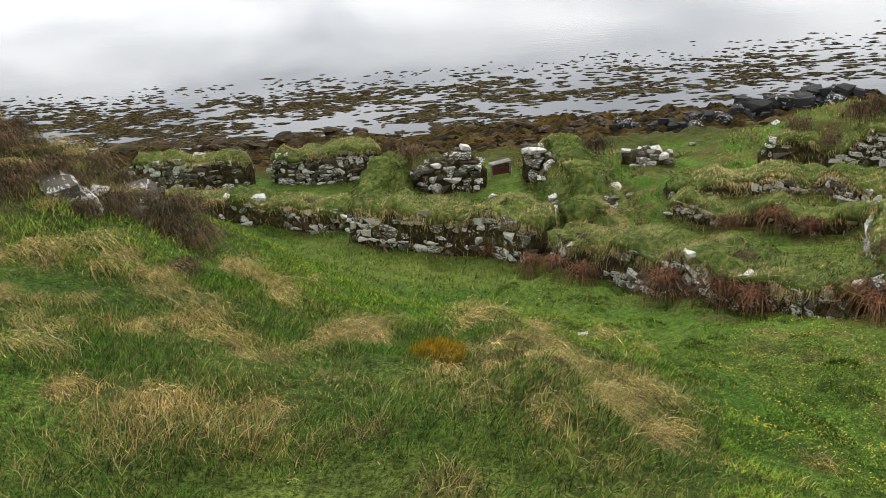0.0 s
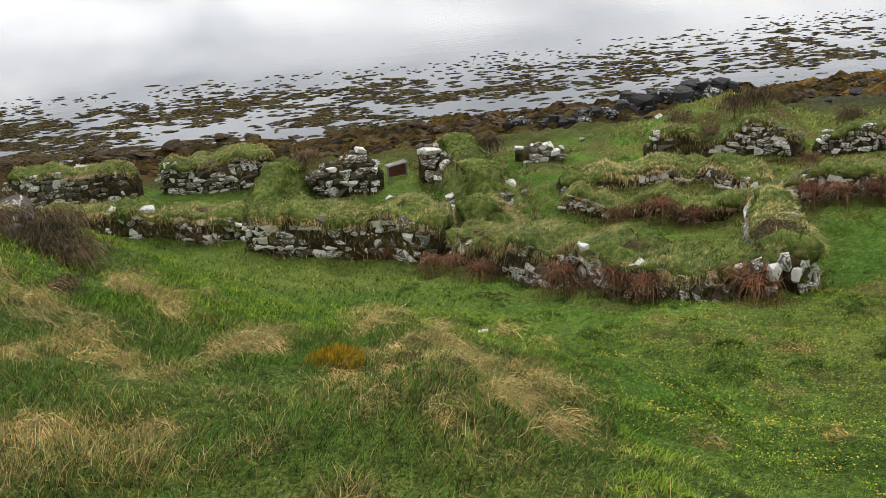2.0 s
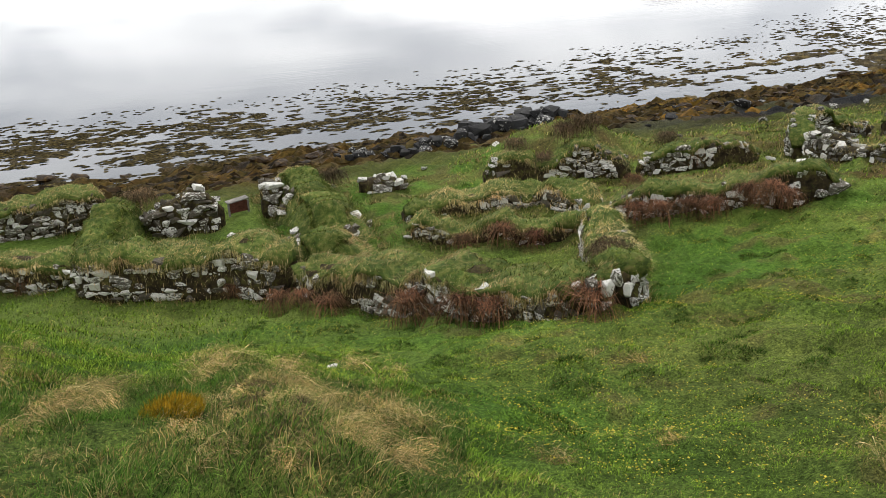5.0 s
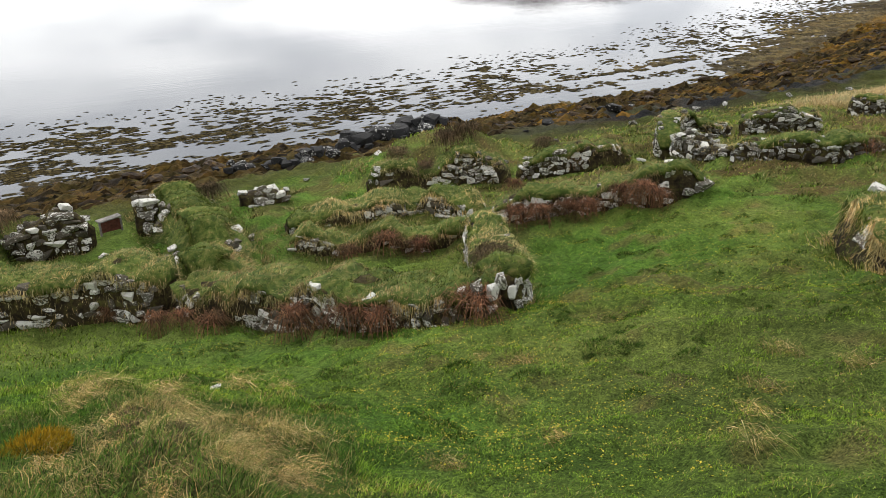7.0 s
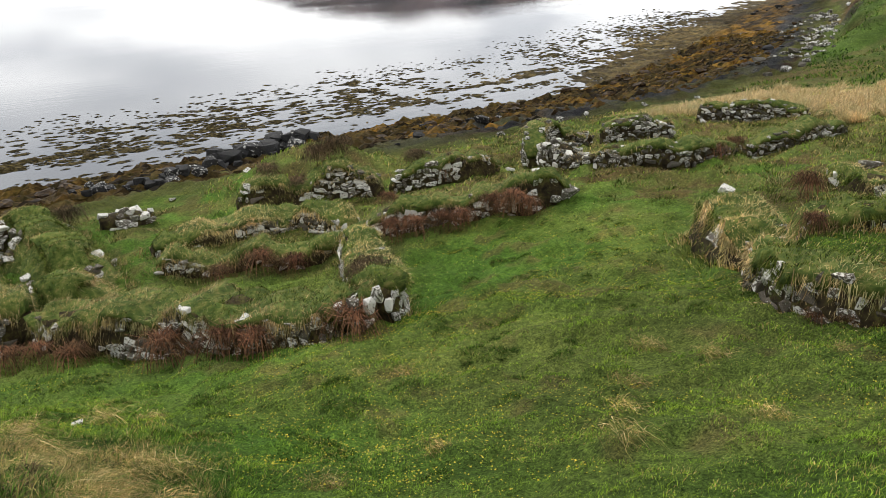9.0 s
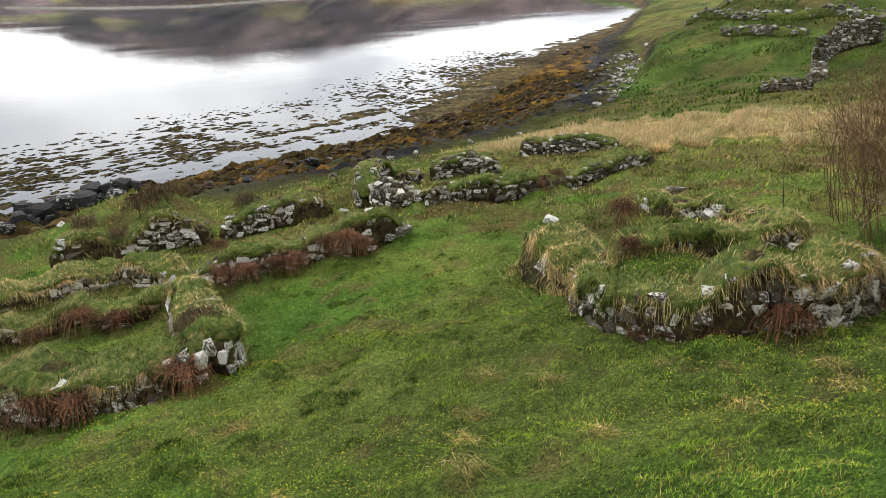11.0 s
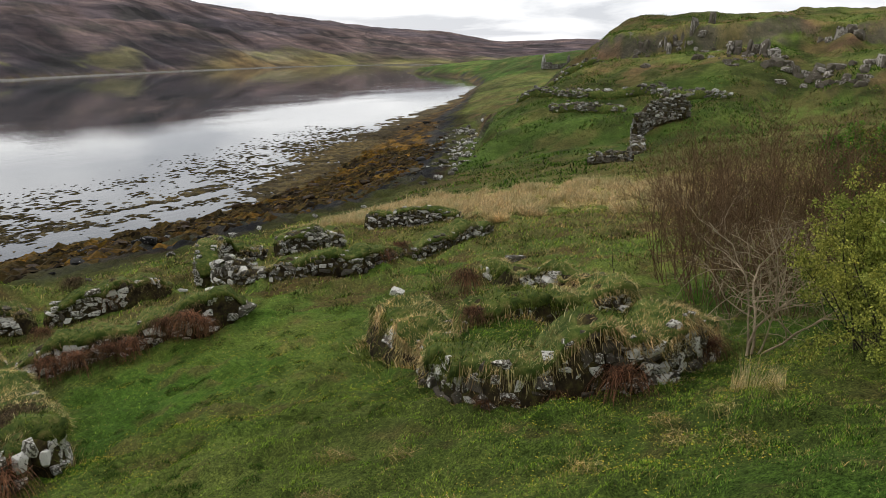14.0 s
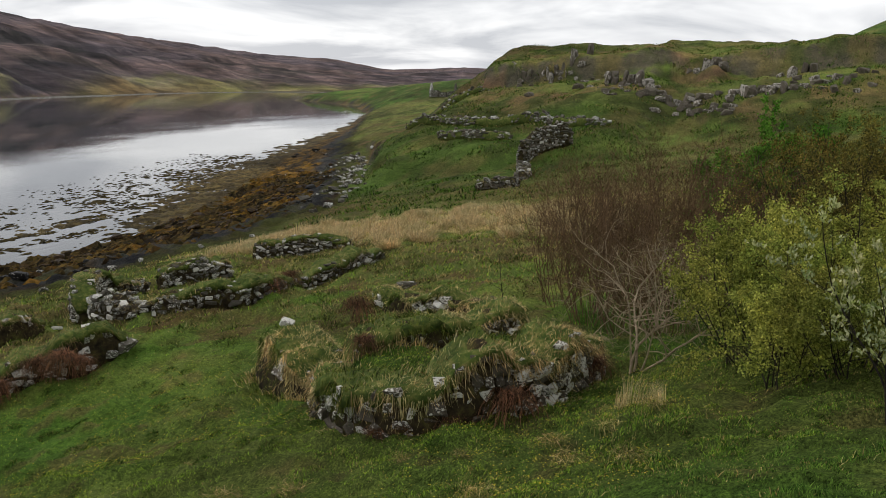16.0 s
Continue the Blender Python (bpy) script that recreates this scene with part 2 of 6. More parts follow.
LEAF_GREEN = plant_material("fresh_green_leaves", (0.06, 0.16, 0.02), (0.14, 0.3, 0.04), None, "dry", 0.35)
LEAF_OLIVE = plant_material("olive_leaves", (0.09, 0.09, 0.022), (0.3, 0.25, 0.06), None, "dry", 0.3)
CATKIN = plant_material("willow_leaf_buds", (0.36, 0.44, 0.16), (0.68, 0.72, 0.44), None, "dry", 0.3)
WRACK = mottled("floating_wrack", [(0.35, (0.008, 0.006, 0.003)), (0.5, (0.05, 0.037, 0.013)), (0.68, (0.13, 0.1, 0.034))], 5.0, 0.85, 0.06, 0.08)
GOLD_WRACK = plant_material("golden_wrack", (0.012, 0.009, 0.005), (0.06, 0.042, 0.014), (0.16, 0.095, 0.018), "dry", 0.0, 3.0)
RUST = mottled("rusty_boards", [(0.3, (0.05, 0.02, 0.014)), (0.7, (0.16, 0.06, 0.04))], 9.0, 0.8, 0.006)
GREY_WOOD = mottled("weathered_wood", [(0.3, (0.12, 0.11, 0.1)), (0.7, (0.3, 0.28, 0.25))], 9.0, 0.85, 0.006)

# ---- the lie of the land: x runs along the shore, y out to sea, sea level is z = 0 ----
def lattice(i, j, seed):
    h = np.sin(i * 127.1 + j * 311.7 + seed * 74.7) * 43758.5453
    return h - np.floor(h)


def value_noise(x, y, seed=0):
    """Smooth noise between -1 and 1."""
    i, j = np.floor(x), np.floor(y)
    u, v = x - i, y - j
    u, v = u * u * (3 - 2 * u), v * v * (3 - 2 * v)
    a = lattice(i, j, seed) * (1 - u) + lattice(i + 1, j, seed) * u
    b = lattice(i, j + 1, seed) * (1 - u) + lattice(i + 1, j + 1, seed) * u
    return 2 * (a * (1 - v) + b * v) - 1


def fbm(x, y, seed=0, octaves=4):
    total, size = 0, 1.0
    for k in range(octaves):
        c, s = math.cos(0.6 * k), math.sin(0.6 * k)
        total = total + size * value_noise((c * x - s * y) * 2 ** k, (s * x + c * y) * 2 ** k, seed + 7 * k)
        size *= 0.5
    return total


def step(a, b, x):
    t = np.clip((x - a) / (b - a), 0, 1)
    return t * t * (3 - 2 * t)


def bump(x, y, cx, cy, rx, ry, h):
    return h * np.exp(-((x - cx) / rx) ** 2 - ((y - cy) / ry) ** 2)


PROFILE_X = np.array([-30.0, -12.0, -6.0, 0.0, 4.0, 9.0, 16.0, 28.0, 60.0])
PROFILE_Y = np.array([-30.0, 0.0, 5.0, 10.0, 14.0, 18.0, 22.0, 31.0])
PROFILE_Z = np.array([
    [22, 12.6, 11.9, 11.0, 9.3, 6.2, 3.6, 2.6],
    [22, 12.2, 11.5, 10.8, 9.3, 6.2, 3.7, 2.6],
    [22, 11.4, 10.7, 9.7, 8.0, 4.9, 3.3, 2.6],
    [22, 10.9, 9.2, 7.1, 5.1, 3.7, 3.1, 2.6],
    [21, 10.2, 7.85, 6.1, 4.7, 3.7, 3.2, 2.6],
    [19, 9.0, 7.6, 6.2, 4.6, 3.8, 3.3, 2.6],
    [17, 7.8, 6.9, 6.0, 5.2, 4.6, 3.8, 2.6],
    [14, 7.2, 6.5, 5.8, 5.2, 4.6, 4.0, 2.6],
    [11, 7.4, 7.0, 6.4, 5.8, 5.2, 4.4, 2.6],
])
SHORE_X = np.array([-400.0, 48.0, 60.0, 75.0, 103.0, 135.0, 284.0, 327.0, 480.0, 600.0, 660.0, 720.0, 900.0, 1500.0, 4000.0])
SHORE_Y = np.array([0.0, 0.0, 2.0, 8.0, 22.0, 40.0, 112.0, 130.0, 215.0, 335.0, 358.0, 330.0, 390.0, 740.0, 2600.0])
FAR_TURN = np.array([-180.0, -20.0, 10.0, 24.0, 28.0, 33.0, 39.5, 46.0, 51.5, 56.0, 61.0, 64.5, 70.0, 73.0, 80.0, 180.0])
FAR_RISE = np.array([0.5, 0.6, 0.8, 1.5, 2.8, 3.8, 4.0, 3.1, 2.5, 2.0, 1.75, 1.15, 1.4, 1.3, 0.8, 0.5])
FAR_FOOT = np.array([900.0, 700.0, 560.0, 440.0, 425.0, 437.0, 575.0, 800.0, 1130.0, 1440.0, 1700.0, 1850.0, 1900.0, 1900.0, 1900.0, 1900.0])


def loch_far_side(x, y):
    return np.interp(np.degrees(np.arctan2(x, y)), FAR_TURN, FAR_FOOT)


def beach_line(x, y):
    """Distance out from the land, squeezed where the beach grows narrow along the loch."""
    s = y - shore_shift(x)
    return np.where(s > 31, 31 + (s - 31) * (1 + 3 * step(95, 320, x)), s)


def shore_shift(x):
    return np.interp(x, SHORE_X, SHORE_Y)


def slope_table(x, y):
    """The hillside between the hill behind and the grass edge above the beach."""
    fx = np.interp(x, PROFILE_X, np.arange(len(PROFILE_X)))
    i = np.clip(np.floor(fx).astype(int), 0, len(PROFILE_X) - 2)
    u = fx - i
    u = u * u * (3 - 2 * u) * 0.5 + u * 0.5
    out = 0
    for k, w in ((0, 1 - u), (1, u)):
        rows = PROFILE_Z[i + k]
        fy = np.interp(y, PROFILE_Y, np.arange(len(PROFILE_Y)))
        j = np.clip(np.floor(fy).astype(int), 0, len(PROFILE_Y) - 2)
        v = (fy - j)
        n = np.arange(len(x))
        p1, p2 = rows[n, j], rows[n, j + 1]
        p0, p3 = rows[n, np.maximum(j - 1, 0)], rows[n, np.minimum(j + 2, len(PROFILE_Y) - 1)]
        y0, y1 = PROFILE_Y[j], PROFILE_Y[j + 1]
        ya, yb = PROFILE_Y[np.maximum(j - 1, 0)], PROFILE_Y[np.minimum(j + 2, len(PROFILE_Y) - 1)]
        m1 = np.where(j > 0, (p2 - p0) / np.maximum(y1 - ya, 1e-6), (p2 - p1) / (y1 - y0)) * (y1 - y0)
        m2 = np.where(j + 2 < len(PROFILE_Y), (p3 - p1) / np.maximum(yb - y0, 1e-6), (p2 - p1) / (y1 - y0)) * (y1 - y0)
        out = out + w * ((2 * v**3 - 3 * v**2 + 1) * p1 + (v**3 - 2 * v**2 + v) * m1 + (-2 * v**3 + 3 * v**2) * p2 + (v**3 - v**2) * m2)
    return out


HUT_FLOOR = [(10.9, 4.7), (11.3, 3.9), (12.5, 3.3), (14.0, 3.1), (15.6, 3.6), (15.7, 4.4), (14.2, 5.9), (13.0, 7.0), (12.1, 6.4)]


def smooth_ground(x, y):
    """Height of the land without its small unevenness."""
    x, y = np.atleast_1d(np.asarray(x, float)), np.atleast_1d(np.asarray(y, float))
    s = beach_line(x, y)
    land = slope_table(x, np.where(x > 60, np.minimum(s, y), s))
    beach = np.interp(s, [31, 34, 38, 42, 45.5, 110], [2.6, 2.2, 1.5, 0.75, 0.24, 0.24])
    west = np.interp(s, [31, 34, 38, 40.5, 45.5, 110], [2.6, 2.0, 1.0, 0.2, 0.05, 0.05])
    beach = beach + (west - beach) * (1 - step(-1, 9, x))
    out = s - 7 * step(8, 42, x)
    beach = np.where(s > 45.5, np.minimum(beach, np.interp(out, [38, 46, 49, 54, 61, 70, 100], [0.22, 0.0, -0.1, -0.17, -0.28, -0.5, -6])), beach)
    # tide pools inside the weed beds
    beach = beach - 0.28 * step(46, 47.2, s) * (1 - step(50, 52.5, s)) * step(2, 8, x) * (1 - step(51, 55, x)) - 0.25 * step(52, 53, s) * (1 - step(54, 55, s)) * step(38, 42, x) * (1 - step(60, 64, x))
    z = np.where(s < 31, land, beach)
    # the heathery knoll beside the slope
    z = z + bump(x, y, -6.7, 10.6, 1.5, 2.8, 0.75)
    # the ridge of long grass that runs down the slope
    z = z + 0.22 * np.exp(-((x - 0.62 + 0.06 * (y - 5)) / 0.42) ** 2) * step(2.6, 3.8, y) * (1 - step(7.6, 9.8, y))
    # the filled floor of the small hut
    inside = np.full(len(x), 9.0)
    for (ax, ay), (bx, by) in zip(HUT_FLOOR, HUT_FLOOR[1:] + HUT_FLOOR[:1]):
        inside = np.minimum(inside, ((bx - ax) * (y - ay) - (by - ay) * (x - ax)) / math.hypot(bx - ax, by - ay))
    z = z + step(-0.15, 0.4, inside) * np.maximum(8.1 - 0.12 * (0.9 * (x - 11.2) + 0.3 * (y - 4.7)) - z, 0)
    # a green bank above the rocks, and the terrace that ends in it
    z = z + bump(x, y, 16.0, 29.6, 3.2, 2.6, 1.5)
    # the raised green field beyond the rushes
    z = z + 1.8 * step(68, 74, x) * (1 - step(95, 130, x)) * step(8, 14, y) * (1 - step(27.6, 30.2, s + 0.8 * fbm(x / 3, y / 3, 14, 3)))
    # the crag
    crest = step(72, 95, x) * 0.38 + step(98, 102, x + 2 * fbm(x / 6, y / 6, 5, 2)) * 0.27 + step(106, 122, x) * 0.14 + step(124, 126.5, x + 3 * fbm(x / 9, y / 9, 9, 2)) * 0.02
    z = z + 11.6 * crest * (1 - step(32, 47, y - 0.12 * np.maximum(x - 100, 0))) + bump(x, y, 127, 25.5, 9, 3.5, 0.9) + bump(x, y, 122, 33, 14, 8, 1.7) - bump(x, y, 125, 1, 16, 9, 0.8)
    z = z + bump(x, y, 600, -95, 120, 60, 31) + 14 * step(200, 520, x) * (1 - step(-60, 110, y))
    # the headland with the ruined house
    z = z + bump(x, y, 420, 150, 90, 40, 5.5) * step(-8, 30, 31 - s) + bump(x, y, 560, 190, 120, 60, 6.0) * step(-8, 40, 31 - s)
    # hills across the loch, by the way they lie from the slope
    r, turn = np.hypot(x, y), np.degrees(np.arctan2(x, y))
    foot = loch_far_side(x, y)
    tall = np.interp(turn, FAR_TURN, FAR_RISE)
    back = foot * 1.4
    q = (r - foot) / back
    rise = 0.12 * step(0, 0.12, q) + 0.3 * step(0.08, 0.4, q) + 0.12 * step(0.44, 0.5, q) + 0.26 * step(0.45, 0.85, q) + 0.2 * step(0.7, 1.05, q)
    top = 12.5 + np.tan(np.radians(tall)) * (foot + back)
    z = np.maximum(z, np.where(r > foot - 15, np.minimum((r - foot) * 0.2, 2.0) + top * rise, -50))
    return z


def ground(x, y):
    """Height of the land with hummocks, crags and weed beds."""
    x, y = np.atleast_1d(np.asarray(x, float)), np.atleast_1d(np.asarray(y, float))
    z = smooth_ground(x, y)
    s = beach_line(x, y)
    d = np.hypot(x, y) - loch_far_side(x, y)
    near = (1 - step(28, 34, s))
    z = z + near * (0.10 * fbm(x / 2.2, y / 2.2, 1, 3) + 0.05 * fbm(x / 0.7, y / 0.7, 2, 2)) * (1 - step(60, 90, x))
    hump = step(0, 3, x) * (1 - step(16, 20, x)) * (1 - step(14, 19, y))
    lawn = step(-3, 1, x) * (1 - step(22, 28, x)) * (1 - step(19, 24, y)) * step(1.6, 3.2, np.hypot(x, y))
    z = z + near * lawn * (0.13 * (0.5 - np.abs(fbm(x / 1.05, y / 1.05, 6, 3))) + 0.05 * fbm(x / 0.33, y / 0.33, 8, 2))
    ruins = step(17, 21, y + 0.25 * x) * (1 - step(30, 32.5, y)) * step(-6, 0, x) * (1 - step(30, 40, x))
    z = z + near * ruins * (0.2 * fbm(x / 1.9, y / 1.6, 12, 3) + 0.09 * np.abs(fbm(x / 0.6, y / 0.6, 13, 2)))
    z = z + near * hump * 0.4 * np.clip(fbm(x / 0.7, y / 0.7, 4, 2) - 0.05, 0, 0.55) ** 2
    z = z + near * step(60, 90, x) * (0.55 * fbm(x / 9, y / 9, 3, 4) + 0.3 * np.abs(fbm(x / 2.6, y / 2.6, 15, 3)))
    rocky = step(29, 33, s) * (1 - step(46, 49, s))
    z = z + rocky * (0.28 * fbm(x / 1.1, y / 1.1, 11, 4))
    weed = step(44, 47, s) * (1 - step(70, 82, s))
    z = z + weed * (0.15 * fbm(x / 0.44, y / 0.40, 21, 2) + 0.10 * fbm(x / 9, y / 3.5, 22, 3))
    z = z + step(10, 80, d) * 5.0 * fbm(x / 70, y / 70, 31, 5)
    return z


def height(x, y):
    return float(ground(x, y)[0])

# ---- builders ----
rng = np.random.default_rng(7)


def part(name, bm, mat, parent=None, label=""):
    """One mesh object out of a bmesh, under its thing."""
    me = bpy.data.meshes.new(name)
    bm.to_mesh(me)
    bm.free()
    return placed(name, me, mat, parent, label)


def placed(name, me, mat=None, parent=None, label=""):
    if mat is not None and not me.materials:
        me.materials.append(mat)
    ob = new(name, me)
    if parent is not None:
        ob.parent = parent
        ob.matrix_parent_inverse = parent.matrix_basis.inverted()
    if label:
        tagged(ob, label)
    return ob


def mesh_of(name, verts, faces, mat, attributes=(), smooth=False):
    """A mesh from arrays: all faces with one number of corners, or a list of such arrays."""
    groups = faces if isinstance(faces, list) else [faces]
    groups = [g for g in groups if len(g)]
    me = bpy.data.meshes.new(name)
    me.vertices.add(len(verts))
    me.vertices.foreach_set("co", np.asarray(verts, np.float32).ravel())
    loops = np.concatenate([g.ravel() for g in groups]).astype(np.int32)
    sizes = np.concatenate([np.full(len(g), g.shape[1]) for g in groups])
    me.loops.add(len(loops))
    me.loops.foreach_set("vertex_index", loops)
    me.polygons.add(len(sizes))
    me.polygons.foreach_set("loop_start", np.concatenate([[0], np.cumsum(sizes)[:-1]]).astype(np.int32))
    me.polygons.foreach_set("use_smooth", np.full(len(sizes), smooth))
    for key, kind, values in attributes:
        a = me.attributes.new(key, kind, "POINT")
        a.data.foreach_set("color" if kind == "FLOAT_COLOR" else "value", np.asarray(values, np.float32).ravel())
    me.update(calc_edges=True)
    me.materials.append(mat)
    return me


def blades(root, tall, wide, lean, dry=None):
    """Grass blades: each a bent strip of three triangles. root n x 3, lean n x 2 (metres by which the tip leans)."""
    n = len(root)
    turn = rng.uniform(0, 2 * np.pi, n)
    side = np.stack([np.cos(turn), np.sin(turn), np.zeros(n)], 1) * (wide / 2)[:, None]
    over = np.concatenate([lean, np.zeros((n, 1))], 1)
    up = np.array([0, 0, 1.0])
    mid = root + over * 0.38 + up * (tall * 0.62)[:, None]
    tip = root + over + up * tall[:, None]
    verts = np.stack([root - side, root + side, mid + side * 0.75, mid - side * 0.75, tip], 1).reshape(-1, 3)
    k = np.arange(n)[:, None] * 5
    return verts, [k + np.array([[0, 1, 2, 3]]), k + np.array([[3, 2, 4]])], None if dry is None else np.repeat(dry, 5)


def blade_mesh(name, mat, root, tall, wide, lean, dry=None):
    v, f, a = blades(root, tall, wide, lean, dry)
    return mesh_of(name, v, f, mat, [("dry", "FLOAT", a)] if a is not None else [])


def rock_mesh(name, seed, mat, points=16, boxy=0.6):
    """An angular stone inside a unit cube."""
    r = np.random.default_rng(seed)
    bm = bmesh.new()
    for p in r.normal(size=(points, 3)):
        p = p / np.linalg.norm(p)
        p = np.sign(p) * np.abs(p) ** boxy
        bm.verts.new(p / np.abs(p).max() * r.uniform(0.38, 0.5))
    hull = bmesh.ops.convex_hull(bm, input=bm.verts)
    bmesh.ops.delete(bm, geom=[v for v in bm.verts if not v.link_faces], context="VERTS")
    me = bpy.data.meshes.new(name)
    bm.to_mesh(me)
    bm.free()
    me.materials.append(mat)
    return me


STONES = [rock_mesh("stone", 100 + k, STONE) for k in range(14)]
PALE_STONES = [rock_mesh("stone", 140 + k, PALE_STONE) for k in range(8)]
FAR_STONES = [rock_mesh("stone", 160 + k, FAR_STONE) for k in range(8)]
CRAG_STONES = [rock_mesh("outcrop", 200 + k, CRAG_STONE, 24, 0.7) for k in range(6)]
BLACK_STONES = [rock_mesh("rock", 180 + k, BLACK_ROCK, 22, 0.8) for k in range(8)]


def stone(me, x, y, z, size, turn, parent=None, name="stone", tip=8):
    ob = placed(name, me)
    m = pose(x, y, z, rng.uniform(-tip, tip), rng.uniform(-tip, tip), turn) @ Matrix.Diagonal((*size, 1))
    if parent is not None:
        ob.parent = parent
    ob.matrix_basis = m
    return ob


def along(points, gap):
    """Points every gap metres on a rounded line, with the way it runs and the distance."""
    p = np.asarray(points, float)
    for _ in range(2):
        q = [p[0]]
        for a, b in zip(p[:-1], p[1:]):
            q += [a * 0.75 + b * 0.25, a * 0.25 + b * 0.75]
        p = np.array(q + [p[-1]])
    d = np.concatenate([[0], np.cumsum(np.hypot(*(p[1:, :2] - p[:-1, :2]).T))])
    s = np.linspace(0, d[-1], max(3, int(d[-1] / gap)))
    q = np.stack([np.interp(s, d, p[:, k]) for k in range(p.shape[1])], 1)
    g = np.gradient(q[:, :2], axis=0)
    return q, g / np.linalg.norm(g, axis=1)[:, None], s


def swept(q, way, rings, name, mat, rough, seed, smooth=True):
    """A body along a line; rings(k) gives the cross-section (across, height) at the k-th point."""
    across = np.stack([-way[:, 1], way[:, 0]], 1)
    verts, n = [], None
    for k in range(len(q)):
        c = rings(k)
        n = len(c)
        for a, h in c:
            verts.append((q[k, 0] + across[k, 0] * a, q[k, 1] + across[k, 1] * a, h))
    v = np.array(verts)
    jit = np.stack([fbm(v[:, 0] * 2.3 + v[:, 2] * 1.7, v[:, 1] * 2.3 - v[:, 2], seed + k, 4) for k in range(3)], 1)
    v = v + jit * rough
    i = np.arange(len(q) - 1)[:, None] * n
    j = np.arange(n)
    quads = np.stack([i + j, i + (j + 1) % n, i + n + (j + 1) % n, i + n + j], 2).reshape(-1, 4)
    ends = np.array([list(range(n))[::-1], [(len(q) - 1) * n + t for t in range(n)]])
    return mesh_of(name, v, [quads, ends], mat, smooth=smooth)


def surface_points(me, count, r):
    """Random points on a mesh of quads, with the normals there."""
    v = np.empty(len(me.vertices) * 3, np.float32)
    me.vertices.foreach_get("co", v)
    v = v.reshape(-1, 3).astype(float)
    quads = np.array([p.vertices[:] for p in me.polygons if len(p.vertices) == 4])
    a, b, c, d = (v[quads[:, k]] for k in range(4))
    n = np.cross(c - a, d - b)
    area = np.linalg.norm(n, axis=1) + 1e-9
    pick = r.choice(len(quads), count, p=area / area.sum())
    s, t = r.random((count, 1)), r.random((count, 1))
    at = (a[pick] * (1 - s) + b[pick] * s) * (1 - t) + (d[pick] * (1 - s) + c[pick] * s) * t
    return at, n[pick] / area[pick][:, None], area.sum() / 2


